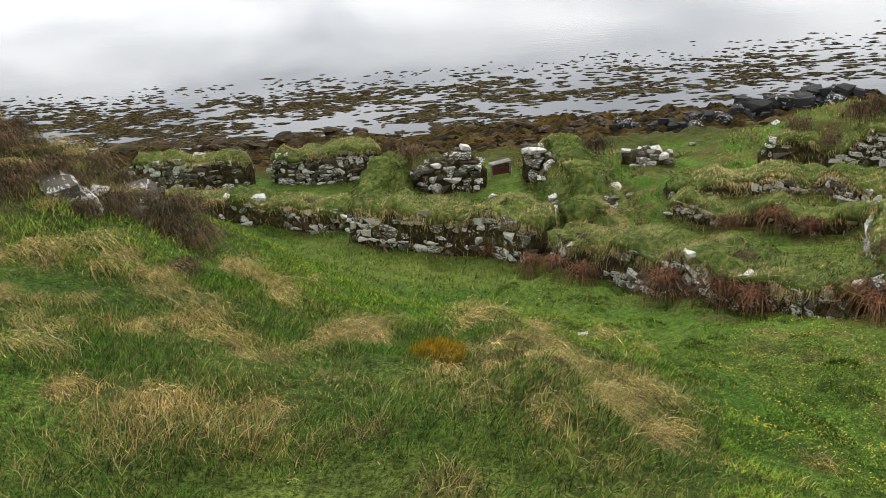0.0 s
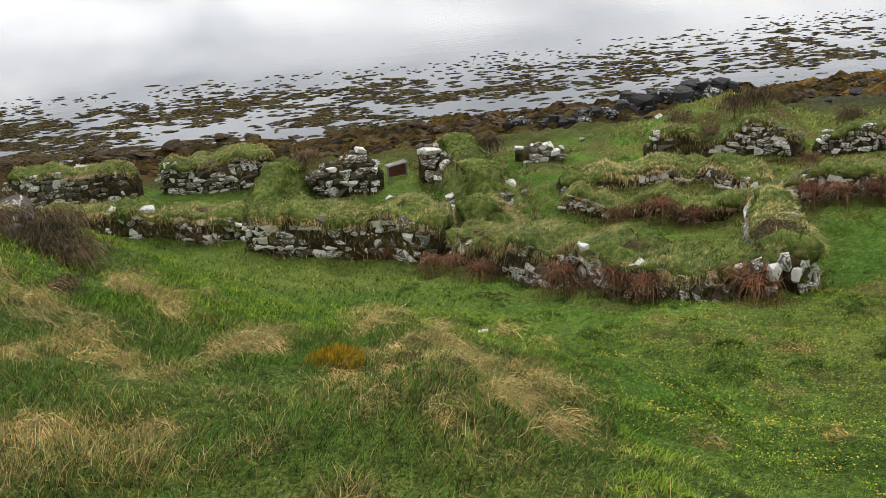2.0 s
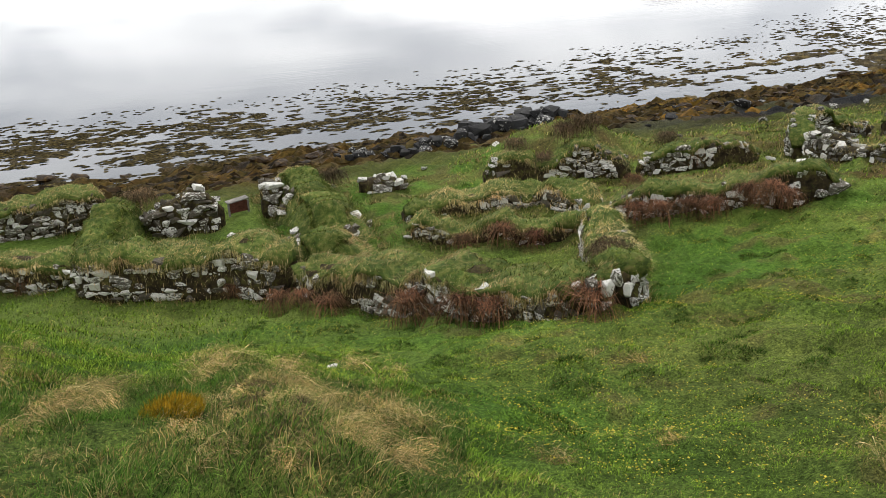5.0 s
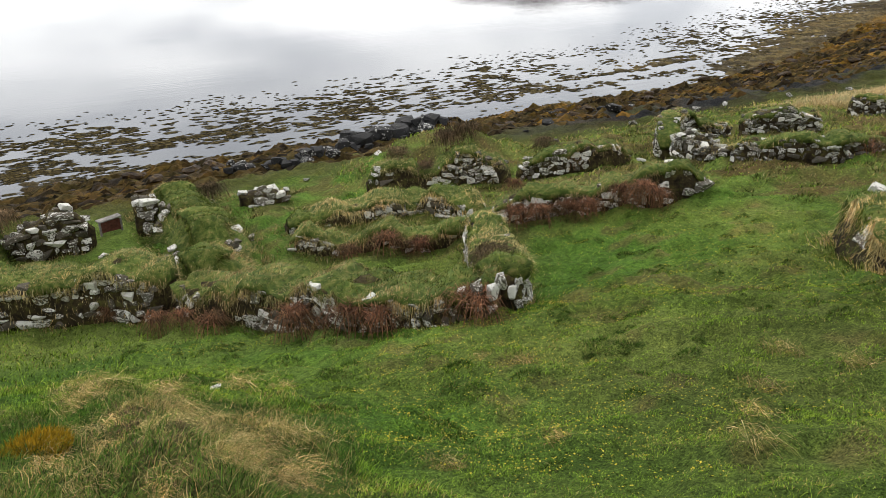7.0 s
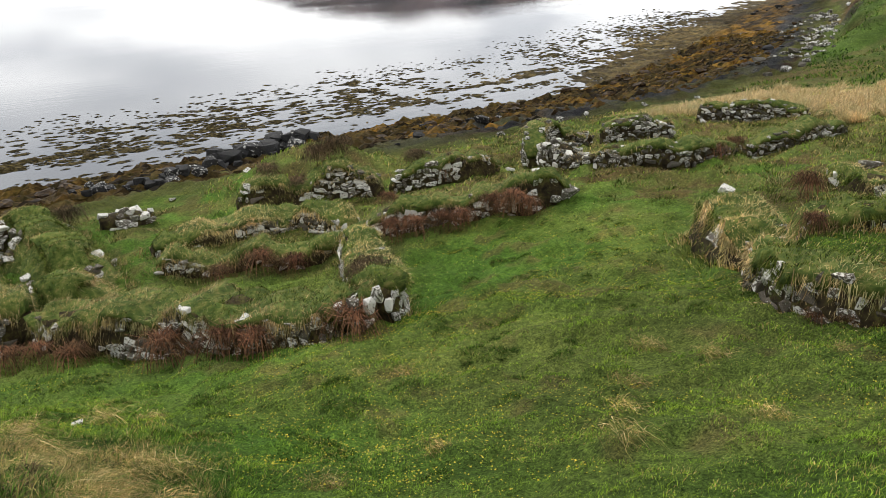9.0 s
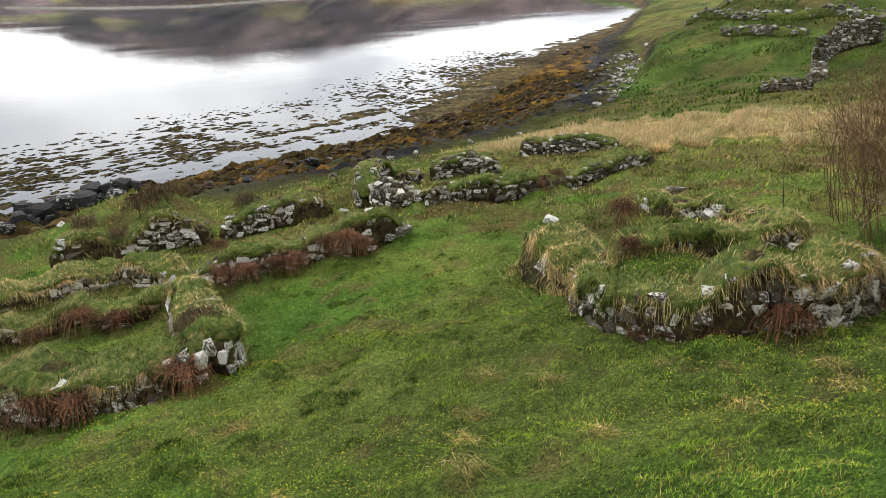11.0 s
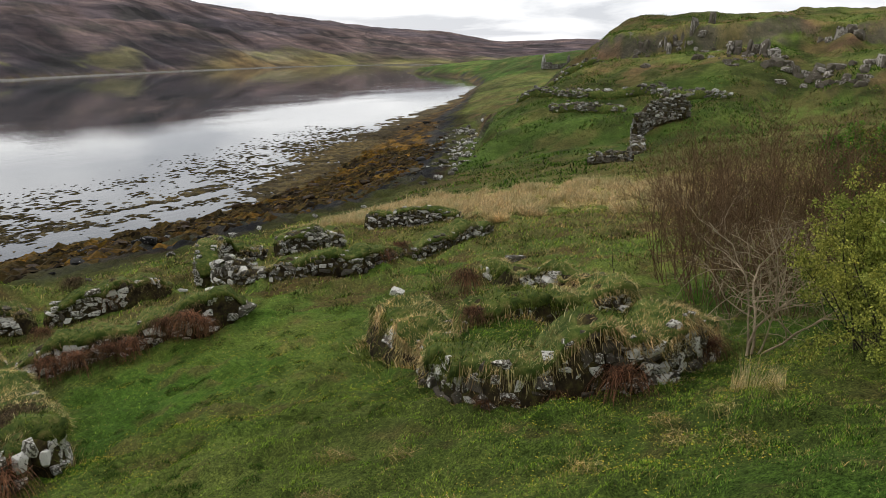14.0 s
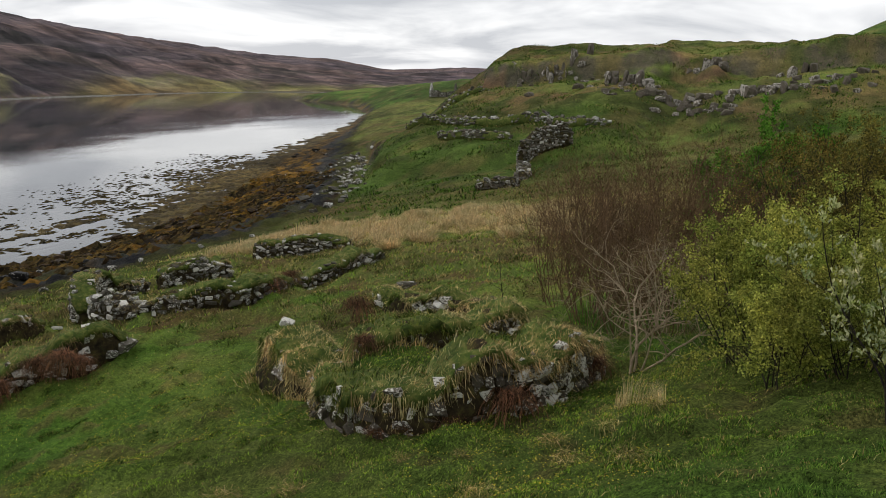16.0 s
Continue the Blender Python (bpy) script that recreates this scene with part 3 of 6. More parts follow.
def ruin_wall(label, points, thick=0.75, cover=(0.6, 0.35), cap=0.14, fringe=120, dry=0.5, size=0.3, kit=None, seed=1, pale=0.2, name="ruined_wall", batter=1.1, taper=0.5, hang=0.2, heart=None, skirt=1.0):
    """A tumbled drystone wall. points: x, y and height of the wall above the ground there. cover: share of stones that show on
    its right-hand and left-hand face. cap: thickness of the turf on it. fringe: blades a square metre. batter: width at its foot."""
    kit = kit or STONES
    q, way, s = along(points, 0.22)
    base = ground(q[:, 0], q[:, 1])
    reach = np.minimum(s, s[-1] - s)
    top = base + q[:, 2] * np.minimum(1, reach / 0.9 + taper) + 0.16 * fbm(s * 0.9, s * 0 + seed, seed, 3) + 0.09 * fbm(s * 2.6, s * 0 + 3, seed + 8, 2)
    w = thick / 2
    ends = np.minimum(1, np.sqrt(reach / 0.7 + 0.1))

    def core(k):
        h = top[k] - base[k]
        e = w * ends[k]
        return [(-e * batter, base[k] - 0.3), (-e * (batter * 0.6 + 0.4), base[k] + h * 0.3), (-e * (batter * 0.3 + 0.64), base[k] + h * 0.7), (-e * 0.75, top[k] - 0.03), (0, top[k] + 0.03),
                (e * 0.75, top[k] - 0.03), (e * (batter * 0.3 + 0.64), base[k] + h * 0.7), (e * (batter * 0.6 + 0.4), base[k] + h * 0.3), (e * batter, base[k] - 0.3)]

    thing = tagged(new(name), label, "stone wall", "ruined drystone walls")
    thing.location = (q[0, 0], q[0, 1], base[0])
    bpy.context.view_layer.update()
    thing_m = Matrix.Translation(-thing.location)

    def under(ob):
        ob.parent = thing
        ob.matrix_parent_inverse = thing_m
        return ob

    bank = batter > 1.5
    under(placed("core", swept(q, way, core, "core", TURF if bank else (heart or EARTH), 0.09 if bank else 0.05, seed), None))
    across = np.stack([-way[:, 1], way[:, 0]], 1)
    if cap:
        bulge = cap * (1 + 0.7 * fbm(s * 0.7, s * 0 + 9, seed + 3, 3))
        edge = np.stack([0.03 + 0.07 * fbm(s * 1.1, s * 0 + k, seed + 11 + k, 3) for k in (0, 1)], 1)
        drop = np.stack([0.06 + 0.13 * np.abs(fbm(s * 0.9, s * 0 + k, seed + 21 + k, 3)) for k in (0, 1)], 1)

        def turf(k):
            e = w * ends[k]
            l, r = e + edge[k, 0], e + edge[k, 1]
            b = bulge[k]
            return [(-l, top[k] - drop[k, 0]), (-l * 1.02, top[k] + b * 0.25), (-l * 0.7, top[k] + b * 0.75), (-l * 0.3, top[k] + b), (r * 0.3, top[k] + b),
                    (r * 0.7, top[k] + b * 0.75), (r * 1.02, top[k] + b * 0.25), (r, top[k] - drop[k, 1]), (0, top[k] - 0.08)]

        cap_mesh = swept(q, way, turf, "turf_cap", TURF, 0.1, seed + 5)
        under(placed("turf_cap", cap_mesh, None, None, "overhanging cap of rough turf"))
    # stones of the two faces
    for face, share in ((-1, cover[0]), (1, cover[1])):
        row = 0.0
        limit = float((top - base).max())
        while row < limit:
            tall = size * rng.uniform(0.45, 0.78)
            pos = rng.uniform(0, size)
            while pos < s[-1]:
                long = size * float(np.clip(rng.lognormal(0, 0.4), 0.5, 2.2))
                mid = pos + long / 2
                pos += long * 0.98
                if mid > s[-1]:
                    break
                x, y = np.interp(mid, s, q[:, 0]), np.interp(mid, s, q[:, 1])
                b, t = np.interp(mid, s, base), np.interp(mid, s, top)
                if b + row + tall * 0.6 > t + 0.02:
                    continue
                patch = fbm(np.array([mid * 0.55 + face * 20]), np.array([row * 1.1 + seed * 3.3]), 40, 3)[0]
                if patch + rng.uniform(-0.3, 0.3) > share * 2.2 - 1.1:
                    continue
                ax = np.array([np.interp(mid, s, across[:, 0]), np.interp(mid, s, across[:, 1])])
                f = min(1, row / max(t - b, 0.2))
                e = w * (batter * (1 - f) + 0.9 * f) * np.interp(mid, s, ends)
                off = face * (e - size * rng.uniform(0.14, 0.34))
                turn = math.degrees(math.atan2(-ax[0], ax[1]))
                me = kit[rng.integers(len(kit))] if rng.random() > pale else PALE_STONES[rng.integers(8)]
                grow = rng.uniform(0.85, 1.25)
                ob = stone(me, x + ax[0] * off, y + ax[1] * off, b + row + tall / 2 + rng.uniform(-0.02, 0.02), (long * 1.1, size * rng.uniform(0.8, 1.3), tall * 1.1 * grow), turn + rng.uniform(-14, 14), name="stone", tip=10)
                under(ob)
            row += tall * 0.95
    # loose top stones where there is no turf
    if not cap:
        for mid in np.arange(0.15, s[-1], size * 0.8):
            if rng.random() < 0.8:
                x, y, t = (np.interp(mid, s, a) for a in (q[:, 0], q[:, 1], top))
                long = size * rng.uniform(0.6, 1.3)
                under(stone(kit[rng.integers(len(kit))] if rng.random() > pale else PALE_STONES[rng.integers(8)], x + rng.uniform(-w, w) * 0.7, y + rng.uniform(-w, w) * 0.7, t + long * rng.uniform(0.05, 0.3), (long * 1.2, long, long * 0.7), rng.uniform(0, 360), tip=18))
    if fringe:
        sets = []

        def strands(count, lay, drop_to, tall, out):
            at = rng.uniform(0, s[-1], count)
            ax = np.stack([np.interp(at, s, across[:, k]) for k in (0, 1)], 1)
            t, b = np.interp(at, s, top), np.interp(at, s, base)
            wide_here = w * np.interp(at, s, ends)
            if drop_to is None:
                dome = (np.interp(at, s, bulge) if cap else 0.03) * np.clip(1.1 - np.abs(lay) ** 2.5 * 0.85, 0, 1) + 0.02
                z, off = t + dome, lay * wide_here
            else:
                f = drop_to
                z = t * (1 - f) + b * f
                off = lay * wide_here * ((1 - f) * 0.95 + f * batter)
            root = np.stack([np.interp(at, s, q[:, 0]) + ax[:, 0] * off, np.interp(at, s, q[:, 1]) + ax[:, 1] * off, z - 0.01], 1)
            lean = ax * (np.sign(lay) * out)[:, None] + rng.normal(0, 0.07, (count, 2))
            local = fbm(root[:, 0] * 0.9, root[:, 1] * 0.9, seed + 60, 3)
            odds = np.clip(dry + 1.3 * local, 0.03, 0.97)
            sets.append((root, tall, rng.uniform(0.007, 0.016, count), lean + np.array([0.05, -0.02]), (rng.random(count) < odds) * rng.uniform(0.6, 1, count)))

        n = int(fringe * (0.4 if cap else 1.5) * s[-1] * thick)
        lay = rng.uniform(-1, 1, n)
        strands(n, lay, None, rng.uniform(0.03, 0.1, n), (0.2 + np.abs(lay)) * rng.uniform(0.03, 0.16, n))
        n = int(fringe * s[-1] * 0.9)
        lay = np.sign(rng.uniform(-1, 1, n)) * rng.uniform(0.92, 1.08, n)
        strands(n, lay, None, -rng.uniform(0.04, hang, n), rng.uniform(0.05, 0.17, n))
        n = int(fringe * s[-1] * (1.6 if bank else 0.35))
        lay = np.sign(rng.uniform(-1, 1, n)) * 1.04
        strands(n, lay, rng.uniform(0.1, 1.0, n), rng.uniform(0.02, 0.1, n) if bank else -rng.uniform(0.02, 0.18, n), rng.uniform(0.05, 0.15, n))
        if cap:
            n = int(fringe * 3.0 * s[-1] * thick)
            at, way_out, _ = surface_points(cap_mesh, n, rng)
            near = np.argmin(np.hypot(at[:, None, 0] - q[None, ::3, 0], at[:, None, 1] - q[None, ::3, 1]), axis=1) * 3
            flip = np.sign((way_out[:, :2] * (at[:, :2] - q[near, :2])).sum(1) + 4 * way_out[:, 2] * (at[:, 2] - top[near] - 0.02))
            way_out = way_out * np.where(flip == 0, 1, flip)[:, None]
            keep = way_out[:, 2] > -0.35
            at, way_out = at[keep], way_out[keep]
            n = len(at)
            side = way_out[:, 2] < 0.55
            tall = np.where(side, -rng.uniform(0.03, hang, n), rng.uniform(0.02, 0.08, n))
            lean = way_out[:, :2] * np.where(side, rng.uniform(0.04, 0.13, n), 0.06)[:, None] + rng.normal(0, 0.045, (n, 2)) + np.array([0.03, -0.01])
            odds = np.clip(dry + 0.3 * side - 0.15 + 1.9 * fbm(at[:, 0] * 0.9, at[:, 1] * 0.9, seed + 60, 3), 0.03, 0.97)
            sets.append((at, tall, rng.uniform(0.006, 0.014, n), lean, (rng.random(n) < odds) * rng.uniform(0.6, 1, n)))
        # long grass along both feet
        n = int(max(fringe, 160) * s[-1] * 0.9)
        at = rng.uniform(0, s[-1], n)
        face = np.sign(rng.uniform(-1, 1, n))
        ax = np.stack([np.interp(at, s, across[:, k]) for k in (0, 1)], 1) * face[:, None]
        off = w * batter * np.interp(at, s, ends) + np.abs(rng.normal(0, 0.2, n)) - 0.04
        root = np.stack([np.interp(at, s, q[:, 0]) + ax[:, 0] * off, np.interp(at, s, q[:, 1]) + ax[:, 1] * off], 1)
        local = fbm(root[:, 0] * 1.1, root[:, 1] * 1.1, seed + 70, 3)
        tall = rng.uniform(0.04, 0.14, n) * np.clip(1 + local, 0.3, 2) * skirt
        sets.append((np.c_[root, ground(root[:, 0], root[:, 1]) - 0.01], tall, rng.uniform(0.008, 0.02, n), ax * 0.06 + rng.normal(0, 0.05, (n, 2)), (rng.random(n) < np.clip(0.2 + 0.7 * local, 0.03, 0.8)) * rng.uniform(0.5, 1, n)))
        root, tall, wide, lean, d = (np.concatenate([g[k] for g in sets]) for k in range(5))
        under(tagged(placed("grass_fringe", blade_mesh("grass_fringe", FRINGE, root, tall, wide, lean, d)), "long straw-coloured and green grass hanging over the edge", kind="stuff"))
    return thing


def tubes(lines, sides=3):
    """Tapering tubes: lines of (points n x 3, radii n)."""
    verts, quads, start = [], [], 0
    angles = np.arange(sides) * 2 * np.pi / sides
    for p, r in lines:
        g = np.gradient(p, axis=0)
        g /= np.linalg.norm(g, axis=1)[:, None] + 1e-9
        a = np.cross(g, [0.31, 0.17, 0.93])
        a /= np.linalg.norm(a, axis=1)[:, None] + 1e-9
        b = np.cross(g, a)
        ring = p[:, None] + r[:, None, None] * (np.cos(angles)[None, :, None] * a[:, None] + np.sin(angles)[None, :, None] * b[:, None])
        verts.append(ring.reshape(-1, 3))
        i = (np.arange(len(p) - 1)[:, None] * sides + start)
        j = np.arange(sides)
        j = j[:1] if sides == 2 else j
        quads.append(np.stack([i + j, i + (j + 1) % sides, i + sides + (j + 1) % sides, i + sides + j], 2).reshape(-1, 4))
        start += len(p) * sides
    return np.concatenate(verts), np.concatenate(quads)


def limb(r, start, way, length, radius, wander, lift, steps=6):
    p, w = [np.array(start, float)], np.array(way, float)
    for k in range(steps):
        w = w + r.normal(0, wander, 3) + np.array([0, 0, lift])
        w = w / np.linalg.norm(w)
        p.append(p[-1] + w * length / steps)
    return np.array(p), np.linspace(radius, radius * 0.35, steps + 1)


def grown(seed, stems, tall, radius, spread, levels, kids, lift=0.06, wander=0.14, base=0.3, angle=0.75, shrink=0.5, thin=0.6):
    """The limbs of a shrub or tree by level: a list of lists of (points, radii)."""
    r = np.random.default_rng(seed)
    out = [[]]
    for k in range(stems):
        turn = r.uniform(0, 2 * np.pi)
        lean = r.uniform(0.2, 1) * spread
        at = (math.cos(turn) * base * r.uniform(0.2, 1), math.sin(turn) * base * r.uniform(0.2, 1), -0.1)
        out[0].append(limb(r, at, (math.cos(turn) * lean, math.sin(turn) * lean, 1), tall * r.uniform(0.75, 1.05), radius * r.uniform(0.7, 1.1), wander * 0.6, lift, 9))
    for level in range(levels):
        nxt = []
        for p, rad in out[-1]:
            length = np.linalg.norm(p[1:] - p[:-1], axis=1).sum()
            for _ in range(kids[level]):
                f = r.uniform(0.25, 0.98)
                k = min(int(f * (len(p) - 1)), len(p) - 2)
                at = p[k] + (p[k + 1] - p[k]) * (f * (len(p) - 1) - k)
                w = (p[k + 1] - p[k]) / np.linalg.norm(p[k + 1] - p[k])
                side = r.normal(0, 1, 3)
                side -= w * (side @ w)
                side /= np.linalg.norm(side)
                nxt.append(limb(r, at, w * (1 - angle * 0.5) + side * angle, length * shrink * r.uniform(0.5, 1.1) * (1.15 - 0.6 * f), rad[k] * thin, wander, lift, 5 if level == 0 else 4))
        out.append(nxt)
    return out


def leaf_mesh(name, mat, limbs, count, size, seed, slender=0.55, up=0.3, scatter=0.04):
    r = np.random.default_rng(seed)
    pick = r.integers(len(limbs), size=count)
    f = np.sqrt(r.random(count))
    at = np.array([limbs[i][0][min(int(g * (len(limbs[i][0]) - 1) + 0.5), len(limbs[i][0]) - 1)] for i, g in zip(pick, f)]) + r.normal(0, scatter, (count, 3))
    a = r.normal(0, 1, (count, 3)) + np.array([0, 0, up * 2])
    a /= np.linalg.norm(a, axis=1)[:, None]
    b = np.cross(a, r.normal(0, 1, (count, 3)))
    b /= np.linalg.norm(b, axis=1)[:, None]
    k = size * r.uniform(0.6, 1.3, count)[:, None]
    v = np.stack([at, at + a * k * 0.5 + b * k * slender / 2, at + a * k, at + a * k * 0.5 - b * k * slender / 2], 1).reshape(-1, 3)
    return mesh_of(name, v, np.arange(count * 4).reshape(-1, 4), mat)


def tree(name, label, category, x, y, limbs, bark, leaves=None, group="", turn=0.0, split=False):
    """limbs by level: the first is the stems, the rest the branches, each branch by itself where they can be told apart."""
    thing = tagged(new(name), label, category, group)
    thing.matrix_basis = pose(x, y, height(x, y), 0, 0, turn)
    for k, level in enumerate(limbs[:2] if split else limbs[:1]):
        for one in level:
            v, f = tubes([one], 6 if k == 0 else 4)
            placed("stem" if k == 0 else "branch", mesh_of("limb", v, f, bark, smooth=True)).parent = thing
    rest = limbs[2 if split else 1:]
    if rest:
        v, f = tubes([l for level in rest[:-1] for l in level] or rest[0], 3)
        if len(rest) > 1:
            u, g = tubes(rest[-1], 2)
            f, v = np.concatenate([f, g + len(v)]), np.concatenate([v, u])
        tagged(placed("twig_crown", mesh_of("twig_crown", v, f, bark)), "tangle of fine bare twigs", kind="stuff").parent = thing
    if leaves:
        mat, count, size, more = leaves
        tagged(placed("leaf_crown", leaf_mesh("leaf_crown", mat, limbs[-1], count, size, 5, **more)), "loose crown of small spring leaves", kind="stuff").parent = thing
    return thing

# ---- the ground: one sheet from the slope to the hills across the loch ----
def spread(*spans):
    out = []
    for a, b, gap in spans:
        out.append(np.arange(a, b, gap))
    return np.concatenate(out)


def growing(a, b, ratio, gap):
    out, v = [], a
    while v < b:
        out.append(v)
        gap *= ratio
        v += gap
    return np.array(out + [b])


def dryness(x, y):
    """How much of the grass is straw: tussocks on the near ridge, the rushes, the rough far pasture."""
    band = np.exp(-((x - 0.9 + 0.1 * (y - 6)) / 0.65) ** 2) * step(2.6, 3.6, y) * (1 - step(8.2, 9.6, y)) * step(-0.25, 0.35, fbm(x / 0.4, y / 0.55, 78, 3))
    slope = (1 - step(0.6, 3.0, x)) * (1 - step(8.5, 11.0, y + 0.4 * x)) * step(0.2, 0.85, fbm(x / 0.7, y / 0.7, 75, 3))
    ridge = np.maximum(band * (0.45 + 0.7 * fbm(x / 0.5, y / 0.5, 76, 3)), slope)
    corner = step(6.5, 9.0, x) * (1 - step(2.6, 4.0, y - 0.25 * (x - 6))) * 0.22
    rough = (0.3 * step(17, 26, x + 0.3 * y) + 0.5 * step(28, 36, x)) * (1 - step(52, 62, x))
    rushes = step(36, 40, x + 0.25 * (y - 15)) * (1 - step(43.5, 46, x - 0.1 * (y - 15))) * step(5, 9, y) * (1 - step(26, 29, y)) * 1.5
    return np.clip(np.maximum.reduce([ridge * step(-0.6, 0.6, fbm(x / 0.6, y / 0.6, 71, 3)), corner * (0.55 + 0.6 * fbm(x / 0.9, y / 0.9, 72, 3)), rough * (0.62 + 0.55 * fbm(x / 0.9, y / 0.9, 73, 3)), rushes * (0.9 + 0.3 * fbm(x / 1.5, y / 1.5, 74, 2))]), 0, 1)


def zones(x, y, z, steep):
    """Base colour and wetness of the ground."""
    s = beach_line(x, y)
    turn = np.degrees(np.arctan2(x, y))
    d = np.hypot(x, y) - loch_far_side(x, y)

    def toward(c, target, amount):
        return c + (np.array(target) - c) * np.clip(amount, 0, 1)[:, None]

    n1, n2, n3 = fbm(x / 3.1, y / 3.1, 80, 4), fbm(x / 14, y / 14, 81, 4), fbm(x / 60, y / 60, 82, 5)
    c = np.tile(np.array([0.07, 0.14, 0.022]), (len(x), 1))
    c = toward(c, (0.125, 0.165, 0.04), 0.5 + 0.6 * n1)
    c = toward(c, (0.14, 0.1, 0.05), np.clip(2.2 * fbm(x / 0.8, y / 0.6, 77, 4) - 1.0, 0, 0.5) * step(3, 5, x) * (1 - step(24, 30, x)))
    c = toward(c, (0.13, 0.105, 0.045), dryness(x, y) * 0.75)
    c = toward(c, (0.5, 0.4, 0.2), step(34, 38, x) * (1 - step(46, 50, x)) * (dryness(x, y) > 0.6))
    # overgrown floors between the ruined walls
    ruins = step(18, 22, y + 0.25 * x) * (1 - step(30, 32, y)) * step(5.5, 8, x) * (1 - step(26, 34, x))
    c = toward(c, (0.085, 0.075, 0.028), ruins * np.clip(0.25 + 0.9 * fbm(x / 1.3, y / 1.1, 104, 4), 0, 0.85))
    # rough pasture and the crag
    c = toward(c, (0.12, 0.095, 0.04), step(24, 34, x) * (0.45 + 0.6 * n2) * (1 - step(60, 75, x)))
    c = toward(c, (0.1, 0.112, 0.036), step(60, 90, x) * (0.6 + 0.6 * n2))
    c = toward(c, (0.14, 0.128, 0.05), step(100, 130, x) * (0.3 + 0.6 * n3))
    c = toward(c, (0.05, 0.1, 0.02), step(300, 340, x) * (1 - step(600, 700, x)) * 0.9)
    c = toward(c, (0.075, 0.07, 0.055), step(0.55, 0.95, steep + 0.25 * n1) * step(60, 80, x))
    c = toward(c, (0.15, 0.09, 0.055), np.clip(1.7 * fbm(x / 7, y / 7, 89, 4) - 0.15, 0, 0.7) * step(74, 84, x) * (1 - step(150, 200, x)))
    c = toward(c, (0.066, 0.115, 0.023), step(61, 65, x) * (1 - step(80, 88, x)) * step(12, 16, y + 0.6 * n1) * 0.85)
    rough = step(56, 66, x) * (1 - step(500, 700, x)) * (1 - step(29, 31, s))
    c = toward(c, (0.045, 0.06, 0.018), rough * np.clip(0.1 + 1.3 * fbm(x / 2.3, y / 2.3, 107, 4), 0, 0.8))
    c = toward(c, (0.13, 0.11, 0.045), rough * np.clip(-0.1 + 1.2 * fbm(x / 3.7, y / 3.1, 108, 4), 0, 0.6))
    mix = step(17, 22, x + 0.2 * y) * (1 - step(34, 38, x)) * (1 - step(28, 31, y))
    c = toward(c, (0.1, 0.066, 0.034), mix * np.clip(0.15 + 1.2 * fbm(x / 1.6, y / 1.4, 109, 4), 0, 0.8))
    # heath on the knoll
    c = toward(c, (0.07, 0.05, 0.03), np.exp(-((x + 5.6) / 1.9) ** 2 - ((y - 10.5) / 3.2) ** 2) * 1.3)
    c = toward(c, (0.11, 0.075, 0.04), np.exp(-((x - 0.6) / 0.35) ** 2) * step(3, 4, y) * (1 - step(6, 7, y)) * 0.8)
    # shore: turf edge, dark shingle, gold and brown weed
    east = step(18, 32, x)
    edge = s + 1.4 * fbm(x / 4, y / 3, 83, 3)
    c = toward(c, (0.06, 0.07, 0.02), step(29.5, 32, edge))
    c = toward(c, (0.04, 0.02, 0.016), step(31.5, 33, edge) * (0.35 + 0.8 * n1) * east)
    c = toward(c, (0.022, 0.023, 0.027), step(32.5, 34.5, edge) * east * (1 - step(52, 64, s)))
    c = toward(c, (0.05, 0.048, 0.046), step(32.5, 34.5, edge) * east * np.clip(1.2 * fbm(x / 0.9, y / 0.9, 110, 3), 0, 0.7))
    c = toward(c, (0.06, 0.062, 0.02), step(31, 33, edge) * (1 - step(34, 37, edge)) * east * np.clip(0.2 + 1.4 * fbm(x / 3.0, y / 1.0, 111, 3), 0, 0.9))
    c = toward(c, (0.05, 0.034, 0.008), step(33.5, 36.5, edge + 1.5 * n1) * (1 - east))
    gold = step(36.5, 39.5, edge + 0.8 * n1)
    c = toward(c, (0.045, 0.028, 0.008), gold)
    c = toward(c, (0.17, 0.095, 0.012), gold * np.clip(0.3 + 1.2 * fbm(x / 2.2, y / 1.6, 84, 4), 0, 1) * (0.25 + 0.75 * east))
    c = toward(c, (0.012, 0.009, 0.006), gold * np.clip(0.1 + 1.7 * fbm(x / 1.5, y / 1.1, 85, 3), 0, 0.92))
    c = toward(c, (0.045, 0.035, 0.016), step(44, 47, s) * 0.85)
    c = toward(c, (0.12, 0.092, 0.036), step(45, 47, s) * np.clip(1.4 * fbm(x / 0.9, y / 0.9, 86, 3), 0, 0.8))
    wet = step(33, 37, s) * (1 - step(0, 10, d))
    # across the loch: dark wood and moor with the haze's mauve put into their colour, pale green pasture, brown tops
    far = step(-2, 6, d)
    q = d / (1.4 * loch_far_side(x, y))
    h1, h2 = fbm(turn / 6, q * 8, 87, 4), fbm(turn / 2.0, q * 20, 88, 3)
    c = toward(c, (0.1, 0.08, 0.098), far)
    c = toward(c, (0.15, 0.105, 0.105), far * np.clip(0.1 + 0.9 * h1, 0, 0.8))
    c = toward(c, (0.036, 0.034, 0.045), far * step(0.01, 0.03, q) * (1 - step(0.3, 0.5, q + 0.2 * h1)) * (1 - step(44, 47, turn + 2 * h1)) * np.clip(0.85 + 0.7 * h2, 0, 1))
    c = toward(c, (0.04, 0.038, 0.038), far * np.clip(1.6 * h2 - 0.15, 0, 0.75) * (1 - step(0.5, 0.8, q)))
